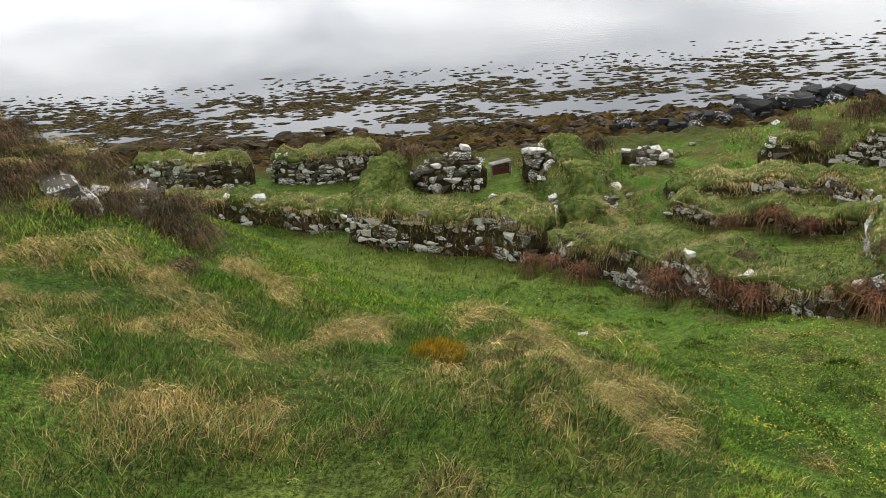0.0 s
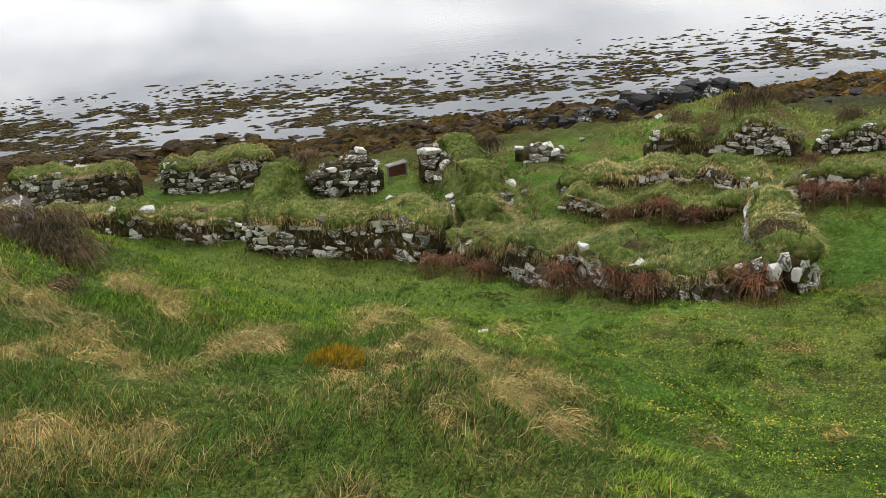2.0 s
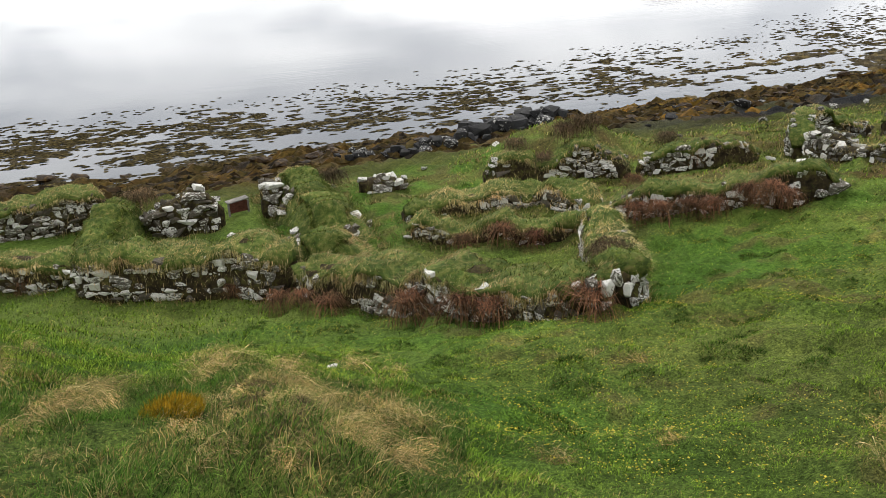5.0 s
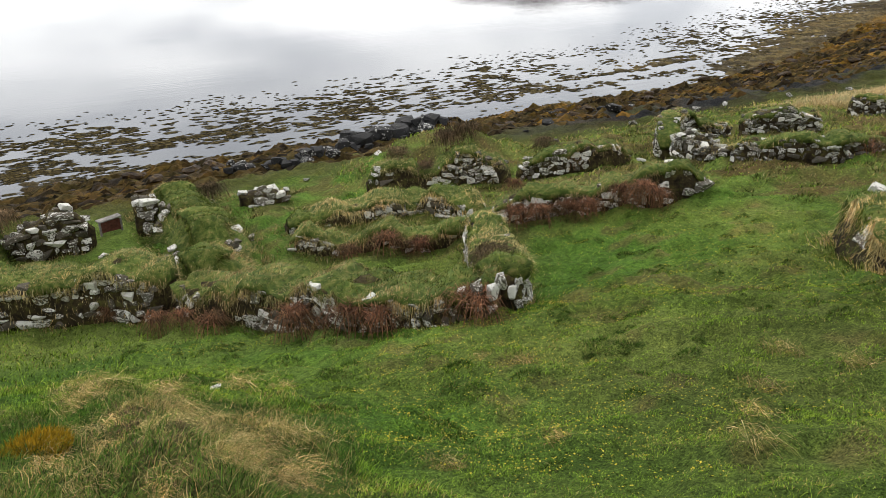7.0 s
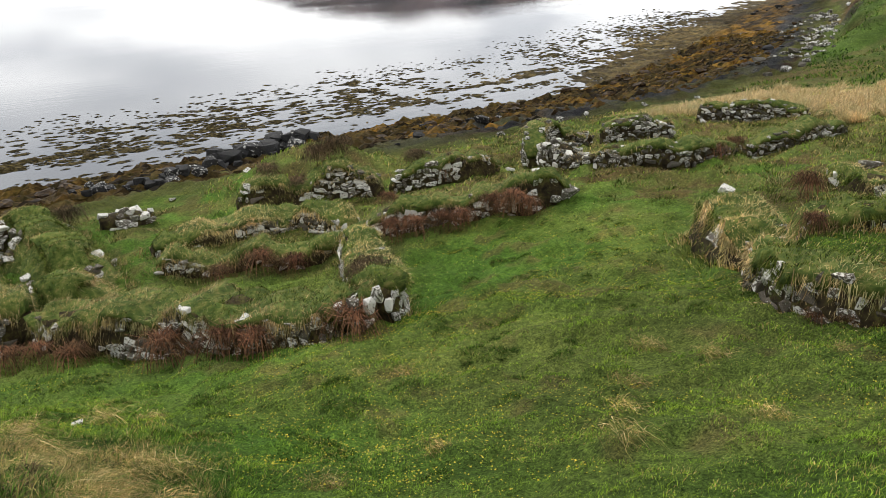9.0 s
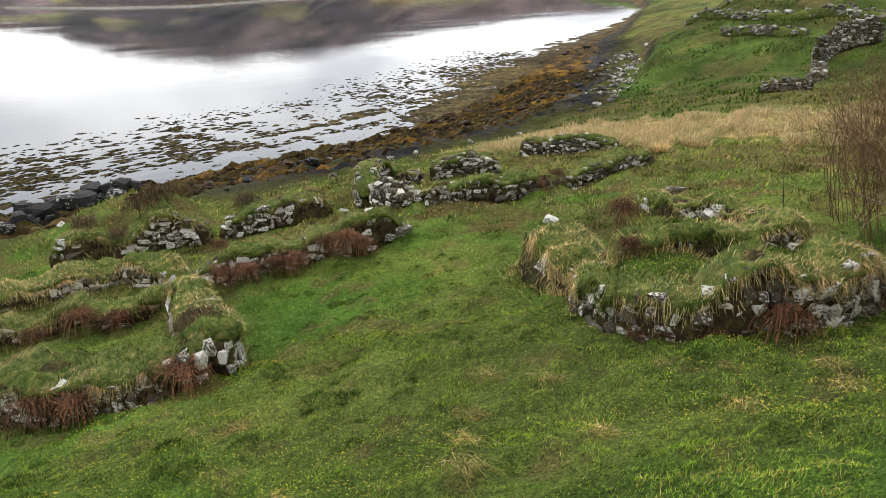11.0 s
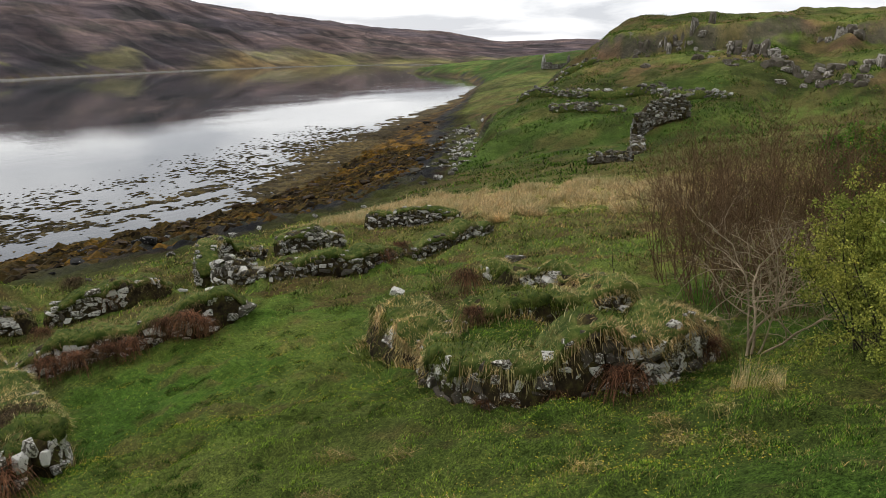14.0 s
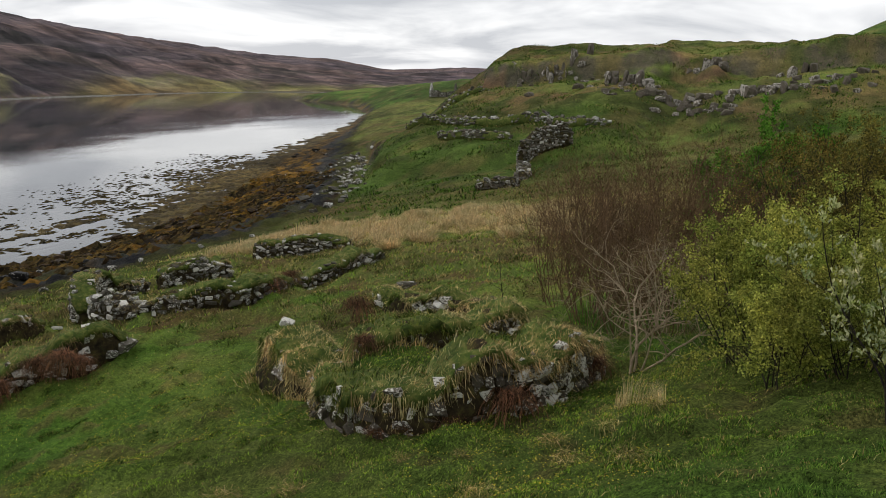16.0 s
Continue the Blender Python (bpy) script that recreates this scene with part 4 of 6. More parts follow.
    c = toward(c, (0.17, 0.165, 0.065), far * step(44, 47, turn + 2 * h1) * (1 - step(0.06, 0.2, q + 0.08 * h1)) * (0.75 + 0.4 * h2))
    c = toward(c, (0.17, 0.115, 0.06), far * step(44, 47, turn) * (1 - step(49, 54, turn)) * (1 - step(0.06, 0.2, q)) * (0.4 + 0.8 * h1))
    c = toward(c, (0.2, 0.21, 0.07), far * (1 - step(36, 44, turn + 3 * h2)) * step(0.015, 0.03, q) * (1 - step(0.06, 0.1, q + 0.05 * h2)) * (h1 > 0.1) * 0.45)
    c = c * (1 + far * (np.clip(0.5 * fbm(x / 60, y / 34, 103, 3), -0.55, 0.6) - 0.18))[:, None]
    # the shade between the blades put into the ground colour, where the sward stands up
    c = c * (1 - 0.12 * (1 - step(24, 34, np.hypot(x, y))))[:, None]
    return c, wet


def build_ground():
    xs = np.concatenate([-growing(37, 2500, 1.12, 1.2)[::-1], spread((-36, -14, 0.35), (-14, -4, 0.25), (-4, 18, 0.14), (18, 54, 0.25), (54, 90, 0.34), (90, 112, 0.5)), growing(112, 4200, 1.025, 0.8)])
    ys = np.concatenate([-growing(9, 1500, 1.1, 0.8)[::-1], spread((-8, 1.5, 0.3), (1.5, 19, 0.14), (19, 48, 0.25), (48, 76, 0.24), (76, 82, 0.4)), growing(82, 4200, 1.025, 0.8)])
    gx, gy = np.meshgrid(xs, ys, indexing="ij")
    x, y = gx.ravel(), gy.ravel()
    z = ground(x, y)
    dz = np.gradient(z.reshape(gx.shape), xs, ys)
    steep = np.hypot(*dz).ravel()
    c, wet = zones(x, y, z, steep)
    ny = len(ys)
    i = (np.arange(len(xs) - 1)[:, None] * ny + np.arange(ny - 1)).ravel()
    quads = np.stack([i, i + ny, i + ny + 1, i + 1], 1)
    colour = np.concatenate([np.maximum(c, 0.004), np.ones((len(c), 1))], 1)
    me = mesh_of("ground", np.stack([x, y, z], 1), quads, GROUND, [("zone", "FLOAT_COLOR", colour), ("wet", "FLOAT", wet)], smooth=True)
    return tagged(placed("ground", me), "grassy hillside falling to a weedy shore, with hills beyond", "ground", kind="structure")


build_ground()
bm = bmesh.new()
bmesh.ops.create_grid(bm, x_segments=8, y_segments=8, size=4000)
bmesh.ops.translate(bm, verts=bm.verts, vec=(1500, 3200, 0))
for v in bm.verts:
    v.co.y = max(v.co.y, 30)
tagged(part("water", bm, WATER), "calm grey loch water mirroring a cloudy sky", "water", kind="structure")

turn = np.radians(np.arange(22, 63, 0.25))
foot = np.interp(np.degrees(turn), FAR_TURN, FAR_FOOT)
v = np.concatenate([np.stack([np.sin(turn) * (foot + k), np.cos(turn) * (foot + k), 0 * turn + z], 1) for k, z in ((-12, -0.3), (-8, 0.25), (0, 0.7), (3, -3))])
n = len(turn)
i = (np.arange(3)[:, None] * n + np.arange(n - 1)).ravel()
tagged(placed("far_beach", mesh_of("far_beach", v, np.stack([i, i + 1, i + n + 1, i + n], 1), FAR_STONE)), "thin pale stony beach across the loch", "beach", kind="structure")

# ---- the ruined walls ----
MOSSY = "low ruined drystone wall with pale lichened stones under a thick turf cap"
ruin_wall(MOSSY, [(7.5, 11.5, 0.8), (6.4, 12.8, 0.95), (5.8, 14.3, 1.0), (5.3, 15.9, 1.0), (4.4, 17.8, 1.0), (3.1, 19.4, 1.0)], 1.45, (0.2, 0.5), 0.16, 330, 0.85, 0.27, seed=1, pale=0.25, taper=0.8, hang=0.36)
ruin_wall(MOSSY, [(2.8, 19.6, 1.1), (1.6, 20.9, 1.15), (-0.2, 22.1, 1.1), (-2.7, 22.9, 1.1)], 1.5, (0.3, 0.7), 0.18, 330, 0.7, 0.3, seed=2, pale=0.35, taper=0.8, hang=0.3)
ruin_wall(MOSSY, [(-2.7, 23.5, 0.8), (-5.0, 25.0, 0.75), (-7.4, 25.6, 0.7), (-9.5, 26.7, 0.6)], 1.1, (0.3, 0.62), 0.14, 330, 0.75, 0.29, seed=3, pale=0.3, taper=0.8, hang=0.28)
ruin_wall(MOSSY, [(7.6, 11.4, 0.75), (8.4, 12.9, 0.95), (9.45, 14.9, 1.0), (10.55, 17.0, 0.9), (11.3, 18.6, 0.6)], 0.9, (0.92, 0.4), 0.13, 330, 0.12, 0.3, seed=4, pale=0.6, taper=0.9, hang=0.3)
ruin_wall(MOSSY, [(11.2, 19.2, 0.5), (9.6, 20.3, 0.42), (8.2, 21.5, 0.36), (7.0, 22.5, 0.3)], 0.9, (0.3, 0.5), 0.18, 330, 0.85, 0.28, seed=5, hang=0.32)
ruin_wall(MOSSY, [(7.3, 24.2, 0.4), (9.0, 24.1, 0.62), (10.6, 23.8, 0.58), (12.0, 22.9, 0.5), (12.7, 20.9, 0.6)], 1.2, (0.8, 0.4), 0.12, 330, 0.8, 0.28, seed=6, pale=0.35, hang=0.3)
ruin_wall("drystone wall with large white-lichened stones and dead ferns along its foot", [(12.1, 19.8, 0.85), (13.2, 18.8, 1.0), (14.3, 17.8, 0.8), (15.2, 17.0, 0.9), (16.1, 16.4, 1.1), (17.1, 15.9, 0.8)], 0.9, (0.85, 0.4), 0.1, 240, 0.8, 0.3, seed=7, pale=0.5)
ruin_wall("ruined gable of lichened stones below a green bank", [(11.3, 26.8, 1.3), (12.6, 26.4, 1.0), (13.4, 26.0, 0.8), (14.2, 25.7, 1.3), (15.4, 25.2, 1.1), (16.4, 24.8, 0.5)], 1.1, (0.7, 0.3), 0.14, 260, 0.5, 0.32, seed=8, pale=0.4, hang=0.3)
ruin_wall("broken drystone wall of lichened stones with little turf", [(16.8, 25.0, 0.7), (18.0, 24.2, 0.8), (18.9, 23.8, 1.15), (19.8, 23.5, 0.9), (20.8, 23.2, 0.6)], 0.8, (0.72, 0.5), 0.07, 240, 0.7, 0.29, seed=9, pale=0.35)
# the long ruin beyond
ruin_wall("tall corner of a ruined drystone house wall", [(22.2, 22.6, 1.0), (23.6, 24.2, 1.25), (25.0, 24.7, 1.05), (26.6, 23.6, 0.7)], 0.8, (1.0, 0.95), 0.05, 170, 0.5, 0.27, kit=FAR_STONES, seed=10, pale=0.3, taper=0.7)
ruin_wall("low tumbled end of a drystone wall", [(22.2, 22.2, 0.95), (22.0, 20.8, 0.6), (22.2, 19.4, 0.5)], 0.9, (0.9, 0.8), 0.0, 80, 0.5, 0.27, kit=FAR_STONES, seed=27, pale=0.3)
ruin_wall("ruined drystone wall with a thin grass top", [(22.0, 19.2, 0.5), (22.5, 17.3, 0.65), (23.2, 16.3, 0.72), (24.8, 16.2, 0.55), (26.4, 16.4, 0.4)], 0.8, (1.0, 0.95), 0.08, 160, 0.6, 0.27, kit=FAR_STONES, seed=11, pale=0.3)
ruin_wall("ruined drystone wall with a thin grass top", [(26.8, 23.2, 0.85), (28.0, 22.6, 1.1), (29.6, 21.6, 0.9)], 0.8, (1.0, 0.95), 0.05, 170, 0.6, 0.27, kit=FAR_STONES, seed=12, pale=0.3, taper=0.7)
ruin_wall("ruined drystone wall sunk in rough grass", [(33.4, 23.0, 0.75), (34.4, 21.0, 0.85), (35.4, 18.6, 0.45)], 0.8, (1.0, 0.95), 0.05, 200, 0.8, 0.27, kit=FAR_STONES, seed=13, pale=0.3, taper=0.8)
ruin_wall("ruined drystone wall sunk in rough grass", [(26.6, 16.8, 0.4), (28.4, 15.6, 0.55), (30.0, 15.4, 0.6), (31.4, 14.9, 0.5)], 0.8, (1.0, 0.95), 0.12, 160, 0.8, 0.27, kit=FAR_STONES, seed=14, pale=0.3)
# the small round ruin beside the trees
ruin_wall("turfed end of a small ruined stone hut", [(15.8, 9.9, 0.6), (14.7, 9.0, 0.9), (13.6, 7.8, 0.9), (12.7, 7.0, 0.45)], 1.1, (0.3, 0.55), 0.16, 500, 0.9, 0.26, seed=15, pale=0.1, batter=1.35, hang=0.6)
ruin_wall("low ruined hut wall of dark stones under overhanging turf", [(12.4, 6.8, 0.45), (11.4, 5.8, 0.42), (10.55, 4.9, 0.62), (10.4, 4.25, 0.7), (10.7, 3.6, 0.82), (11.5, 3.05, 0.9), (12.6, 2.75, 0.86), (13.8, 2.7, 0.72), (15.4, 3.0, 0.45)], 0.95, (0.85, 0.1), 0.1, 420, 0.9, 0.24, seed=16, batter=1.1, taper=0.8, skirt=0.4, pale=0.0, hang=0.34)
ruin_wall("inner wall of the ruined hut in small dark stones", [(12.5, 6.5, 0.12), (13.2, 5.95, 0.3), (13.9, 5.4, 0.38), (14.7, 4.7, 0.42), (15.4, 4.0, 0.36)], 0.7, (0.98, 0.5), 0.08, 420, 0.85, 0.15, seed=17, pale=0.12)
ruin_wall("low remains of a wall with a few white stones", [(24.6, 11.6, 0.3), (22.6, 10.4, 0.35), (21.2, 9.2, 0.45), (20.6, 7.4, 0.5), (19.4, 5.8, 0.35)], 0.7, (0.4, 0.6), 0.12, 280, 0.85, 0.3, seed=18, pale=0.5)
# the rooms nearer the beach
ruin_wall("ruined drystone wall of grey stones with grass on top", [(-7.2, 29.9, 1.05), (-9.2, 30.3, 1.25), (-11.8, 30.2, 1.15)], 1.2, (0.7, 0.75), 0.14, 260, 0.5, 0.33, seed=19, pale=0.2, taper=0.75)
ruin_wall("ruined drystone wall of grey stones with grass on top", [(-2.2, 30.2, 1.1), (-4.2, 30.4, 1.05), (-6.4, 30.3, 1.15)], 1.3, (0.4, 0.7), 0.16, 330, 0.5, 0.31, seed=20, pale=0.2, taper=0.9)
ruin_wall("rounded turf bank over a collapsed cross wall", [(-1.3, 29.6, 0.55), (-1.5, 28.2, 1.3), (-2.0, 26.8, 0.85), (-2.7, 24.8, 0.5), (-3.1, 23.4, 0.4)], 0.9, (0.1, 0.1), 0.2, 420, 0.28, 0.3, seed=21, name="turf_bank", batter=2.4)
ruin_wall("standing stub of squared drystone masonry", [(1.75, 27.3, 0.5), (1.15, 27.4, 1.25), (0.3, 27.5, 1.1), (-0.9, 27.6, 0.75)], 0.8, (0.6, 1.0), 0.0, 20, 0.4, 0.36, seed=22, pale=0.2, taper=0.95)
ruin_wall("rounded turf bank over a collapsed cross wall", [(4.7, 31.0, 0.5), (4.7, 29.2, 0.85), (4.8, 26.8, 0.95), (4.8, 24.2, 0.8), (4.4, 22.0, 0.62), (3.7, 20.2, 0.7)], 1.1, (0.1, 0.1), 0.2, 420, 0.2, 0.3, seed=23, name="turf_bank", batter=2.6)
ruin_wall("stub of a doorway wall in dark stones", [(3.1, 27.9, 0.95), (3.9, 27.9, 1.0)], 0.8, (0.95, 0.95), 0.0, 20, 0.4, 0.32, seed=24, pale=0.25, taper=0.9)
ruin_wall("tumbled heap of white-lichened stones", [(6.9, 28.4, 0.4), (7.8, 28.5, 0.55), (8.8, 28.7, 0.4)], 0.9, (0.95, 0.95), 0.0, 20, 0.3, 0.36, seed=25, pale=0.5)
ruin_wall("low doorway pier of white-lichened stones", [(5.0, 22.5, 0.55), (5.25, 23.3, 0.9)], 0.55, (0.95, 0.95), 0.0, 20, 0.3, 0.28, seed=26, pale=0.45)

# ---- walls and house beyond the rushes ----
GREY = "long grey drystone field wall on the slope"
for seed, line in enumerate([
    [(86.5, 38.5, 0.5), (83.5, 33, 0.8), (81, 27.5, 0.7), (79.8, 22.5, 0.85), (77.8, 17, 0.6), (77, 13.5, 0.5)],
    [(91, 37, 0.5), (93, 34.5, 0.6), (95.5, 31.5, 0.5)],
    [(79, 31.5, 0.7), (77.5, 28, 0.8), (76.2, 24.6, 0.6), (75.6, 22.6, 0.4)],
    [(68.6, 19.6, 1.2), (70.4, 19.4, 2.0), (71.2, 17.8, 2.1), (71.6, 15.8, 1.9)],
    [(55.0, 18.9, 0.6), (55.4, 17.4, 0.9), (56.4, 16.0, 0.6)],
    [(59.0, 16.8, 0.5), (62.0, 17.2, 0.6), (66.0, 18.6, 0.7)],
]):
    ruin_wall(GREY if seed < 3 else "ruined grey drystone gable beyond the rushes", line, 0.9, (0.6, 0.5) if seed < 3 else (0.95, 0.95), 0.0, 40, 0.5, 0.42 if seed < 3 else 0.34, kit=CRAG_STONES[:3] + FAR_STONES, seed=30 + seed, pale=0.03, heart=TURF if seed < 3 else EARTH)


def ruined_house(x, y, turn):
    """A roofless cottage: four walls with openings, two gables."""
    thing = tagged(new("ruined_house"), "roofless grey stone cottage with two standing gables", "house")
    thing.matrix_basis = pose(x, y, height(x, y) - 0.3, 0, 0, turn)
    long, deep, eave, ridge, t = 11.0, 5.0, 2.6, 5.4, 0.7

    def slab(outline, at, m, name):
        bm = bmesh.new()
        a = [bm.verts.new((u, 0, v)) for u, v in outline]
        f = bm.faces.new(a)
        g = bmesh.ops.extrude_face_region(bm, geom=[f])
        bmesh.ops.translate(bm, verts=[e for e in g["geom"] if isinstance(e, bmesh.types.BMVert)], vec=(0, t, 0))
        bmesh.ops.recalc_face_normals(bm, faces=bm.faces)
        ob = part(name, bm, FAR_STONE)
        ob.parent = thing
        ob.matrix_basis = pose(*at, 0, 0, m)

    gable = [(0, 0), (deep, 0), (deep, eave), (deep * 0.55, ridge), (deep * 0.42, ridge + 0.2), (0, eave)]
    slab(gable, (t, 0, 0), 90, "gable")
    slab(gable, (long, 0, 0), 90, "gable")
    for k, y0 in enumerate((-0.02, deep - t + 0.02)):
        for a, b, h in ((t, 3.2, eave * 0.9), (4.2, 6.6, eave * 0.75), (7.5, long - t, eave)):
            slab([(a, 0), (b, 0), (b, h), (a + 0.4, h * 1.05), (a, h * 0.85)], (0, y0, 0), 0, "wall")
    return thing


ruined_house(322, 121, 100)

# ---- rocks ----
rng = np.random.default_rng(21)


def rock(mesh, x, y, size, label, category="rock", group="", name="rock", sink=0.25, turn=None, flat=0.7):
    ob = stone(mesh, x, y, height(x, y) + size * flat * (0.5 - sink), (size * rng.uniform(0.9, 1.3), size * rng.uniform(0.8, 1.1), size * flat), rng.uniform(0, 360) if turn is None else turn, name=name, tip=12)
    return tagged(ob, label, category, group)


def lumpy(name, seed, mat, rough=0.16, segments=3):
    bm = bmesh.new()
    bmesh.ops.create_icosphere(bm, subdivisions=segments, radius=0.5)
    r = np.random.default_rng(seed)
    o = r.uniform(0, 50, 3)
    for v in bm.verts:
        p = Vector(v.co) * 2.2 + Vector(o)
        d = 1 + rough * noise.noise(p) * 2 + rough * noise.noise(p * 2.7)
        cell = noise.cell(Vector(v.co) * 3 + Vector(o))
        v.co *= d + 0.05 * cell
    me = bpy.data.meshes.new(name)
    bm.to_mesh(me)
    bm.free()
    me.materials.append(mat)
    return me


WHITE_BLOCK = rock_mesh("white_stone", 309, WHITE_STONE, 60, 0.3)
BOULDERS = [rock_mesh("boulder", 300 + k, BOULDER_STONE, 26, 0.7) for k in range(3)]
for k, (x, y, up, size, tip, turn, label) in enumerate([
    (-3.98, 9.95, 0.06, (0.74, 0.6, 0.6), 12, 30, "grey boulder with pale lichen lodged in the heathery bank"),
    (-3.78, 9.5, 0.0, (0.36, 0.3, 0.24), 8, 80, "small lichened boulder at the foot of a larger one"),
    (-4.3, 9.75, 0.0, (0.35, 0.4, 0.36), 12, 10, "dark boulder half buried in heather"),
    (-4.3, 9.25, 0.02, (1.25, 0.24, 0.26), 3, -56, "narrow rib of bedrock streaked white with lichen"),
    (-4.62, 9.3, -0.02, (1.3, 0.5, 0.3), 2, -56, "dark bedrock showing in the heathery bank"),
]):
    ob = placed("boulder", BOULDERS[k % 3])
    ob.matrix_basis = pose(x, y, height(x, y) + up, 0, tip, turn) @ Matrix.Diagonal((*size, 1))
    tagged(ob, label, "boulder", "boulders in the bank")

for k in range(120):
    f = rng.random() ** 0.8
    x = np.interp(f, [0, 0.4, 0.55, 1], [8.6, 13.4, 16.0, 23.6]) + rng.normal(0, 0.5)
    y = np.interp(f, [0, 0.4, 0.55, 1], [38.6, 37.6, 40.6, 44.6]) + rng.normal(0, 0.8)
    rock(BLACK_STONES[rng.integers(8)], x, y, rng.uniform(0.3, 0.75) * (1.7 if f > 0.55 else 1), "black basalt rock on the shore with white lichen spots", "rock", "black rocks along the shore", "shore_rock", 0.15, None, 0.8)
WEED_LUMPS = [lumpy("weedy_rock", 320 + k, WEED_ROCK, 0.22, 2) for k in range(5)]
for k in range(420):
    x = rng.uniform(-16, 75)
    y = rng.uniform(38.5, 47.2) + shore_shift(x)
    if fbm(np.array([x / 5]), np.array([y / 3]), 91, 2)[0] < -0.05:
        continue
    rock(WEED_LUMPS[rng.integers(5)], x, y, rng.uniform(0.3, 1.0), "shore rock covered in brown wrack", "rock", "weedy rocks on the beach", "weedy_rock", 0.3, None, rng.uniform(0.3, 0.6))
for k in range(230):
    f = rng.random()
    x = 66 + 38 * f + rng.normal(0, 1.2)
    y = 31.6 + shore_shift(x) + rng.normal(0, 1.1) + 3.5 * (rng.random() < 0.25) * rng.random()
    rock((PALE_STONES[:6] + FAR_STONES)[rng.integers(14)], x, y, float(np.clip(rng.lognormal(-1.1, 0.45), 0.15, 0.9)), "pale stone fallen below the grassy bank", "stone", "pale stones at the bank", "pale_stone", 0.2)
for k in range(230):
    x = rng.uniform(24, 125)
    y = rng.uniform(33.5, 43.5) + shore_shift(x)
    if fbm(np.array([x / 6]), np.array([y / 2.5]), 92, 2)[0] < 0.0:
        continue
    rock((BLACK_STONES + WEED_LUMPS)[rng.integers(13)], x, y, float(np.clip(rng.lognormal(-0.9, 0.5), 0.15, 1.1)), "dark stone lying on the shingle", "rock", "dark stones on the shingle", "shore_rock", 0.25, None, 0.55)
for x, y, size in [(57, 33.6, 0.8), (58.5, 33.2, 0.9), (60, 33.8, 0.7), (61.5, 33.4, 0.8), (63, 34.0, 0.7), (33.5, 32.2, 0.6), (30.2, 31.4, 0.5), (36, 32.5, 0.4), (27.5, 30.6, 0.5), (40, 31.5, 0.5), (45, 31.2, 0.5), (22.5, 30.2, 0.4)]:
    rock((PALE_STONES[:2] + FAR_STONES)[rng.integers(10)], x, y, size * 0.8, "pale stone lying above the shingle", "stone", "pale stones above the shingle", "pale_stone", 0.2)
# rock faces on the crag: rows of upright blocks, and loose outcrops round them
CRAG = "grey rock outcrop breaking through the grass of the crag"
for ax, ay, bx, by, tall, gap in [(101.5, 30.5, 100.3, 26.8, 2.6, 0.6), (100.3, 26.4, 101.0, 20.6, 3.6, 0.55), (92.5, 17.6, 91.0, 11.6, 2.2, 0.6), (88.6, 12.8, 88.4, 5.0, 1.7, 0.9), (88.0, 3.6, 87.4, -3.0, 1.9, 0.9), (100.4, 10.5, 100.6, 3.0, 1.6, 1.0), (94.0, -1.0, 93.0, -7.0, 1.8, 0.9), (87.0, -4.5, 86.2, -9.5, 1.6, 0.9), (85.2, 14.0, 85.4, 9.5, 1.0, 1.0)]:
    many = int(math.hypot(bx - ax, by - ay) / gap)
    for k in range(many):
        f = (k + rng.uniform(0.2, 0.8)) / many
        if rng.random() < 0.12:
            continue
        x, y = ax + (bx - ax) * f + rng.normal(0, 0.5), ay + (by - ay) * f
        up = tall * rng.uniform(0.55, 1.1) * min(1, 0.55 + 2 * min(f, 1 - f))
        wide = gap * rng.uniform(0.8, 1.7)
        ob = stone(CRAG_STONES[rng.integers(6)], x, y, height(x - 1.6, y) + up * 0.12, (rng.uniform(1.6, 2.6), wide, up * 1.3), rng.uniform(-20, 20), name="outcrop", tip=9)
        tagged(ob, "upright block in a grey rock face of the crag", "rock", "outcrops on the crag")
for cx, cy, long, deep, many in [(98.5, 24, 5.0, 1.2, 14), (88.8, 24.5, 0.4, 0.3, 2), (90, 15, 5.0, 1.6, 18), (86, 14, 3.0, 1.6, 10), (87.5, 8, 5.0, 1.8, 22), (87.5, 0.5, 4.0, 2.0, 22), (84, 5, 3.0, 1.5, 12), (89, -5, 4.0, 1.8, 18)]:
    for k in range(many):
        x, y = cx + rng.normal(0, deep * 0.5), cy + rng.normal(0, long * 0.55)
        rock(CRAG_STONES[rng.integers(6)], x, y, rng.uniform(0.35, 1.0), CRAG, "rock", "outcrops on the crag", "outcrop", 0.42, rng.uniform(60, 120), rng.uniform(0.5, 1.0))
# loose white stones round the ruins
for x, y, size in [(18.2, 10.6, 0.6), (19.4, 12.1, 0.5), (15.5, 3.7, 0.5), (15.6, 4.1, 0.42), (15.9, 3.5, 0.5), (15.0, 3.35, 0.42), (14.7, 3.9, 0.4), (15.3, 4.5, 0.35), (12.7, 6.3, 0.4), (13.0, 6.05, 0.3), (20.6, 6.6, 0.6), (20.7, 7.2, 0.45), (20.5, 7.9, 0.35), (25.3, 11.0, 0.7), (16.9, 15.9, 0.7), (20.9, 22.6, 0.35), (1.8, 9.4, 0.16), (13.5, 30.6, 0.4), (10.4, 31.2, 0.3), (12.6, 20.9, 0.45), (8.2, 12.1, 0.5)]:
    ob = rock(PALE_STONES[rng.integers(8)], x, y, size, "loose white-lichened stone from a tumbled wall", "stone", "loose stones round the ruins", "loose_stone", 0.2, None, 0.5)

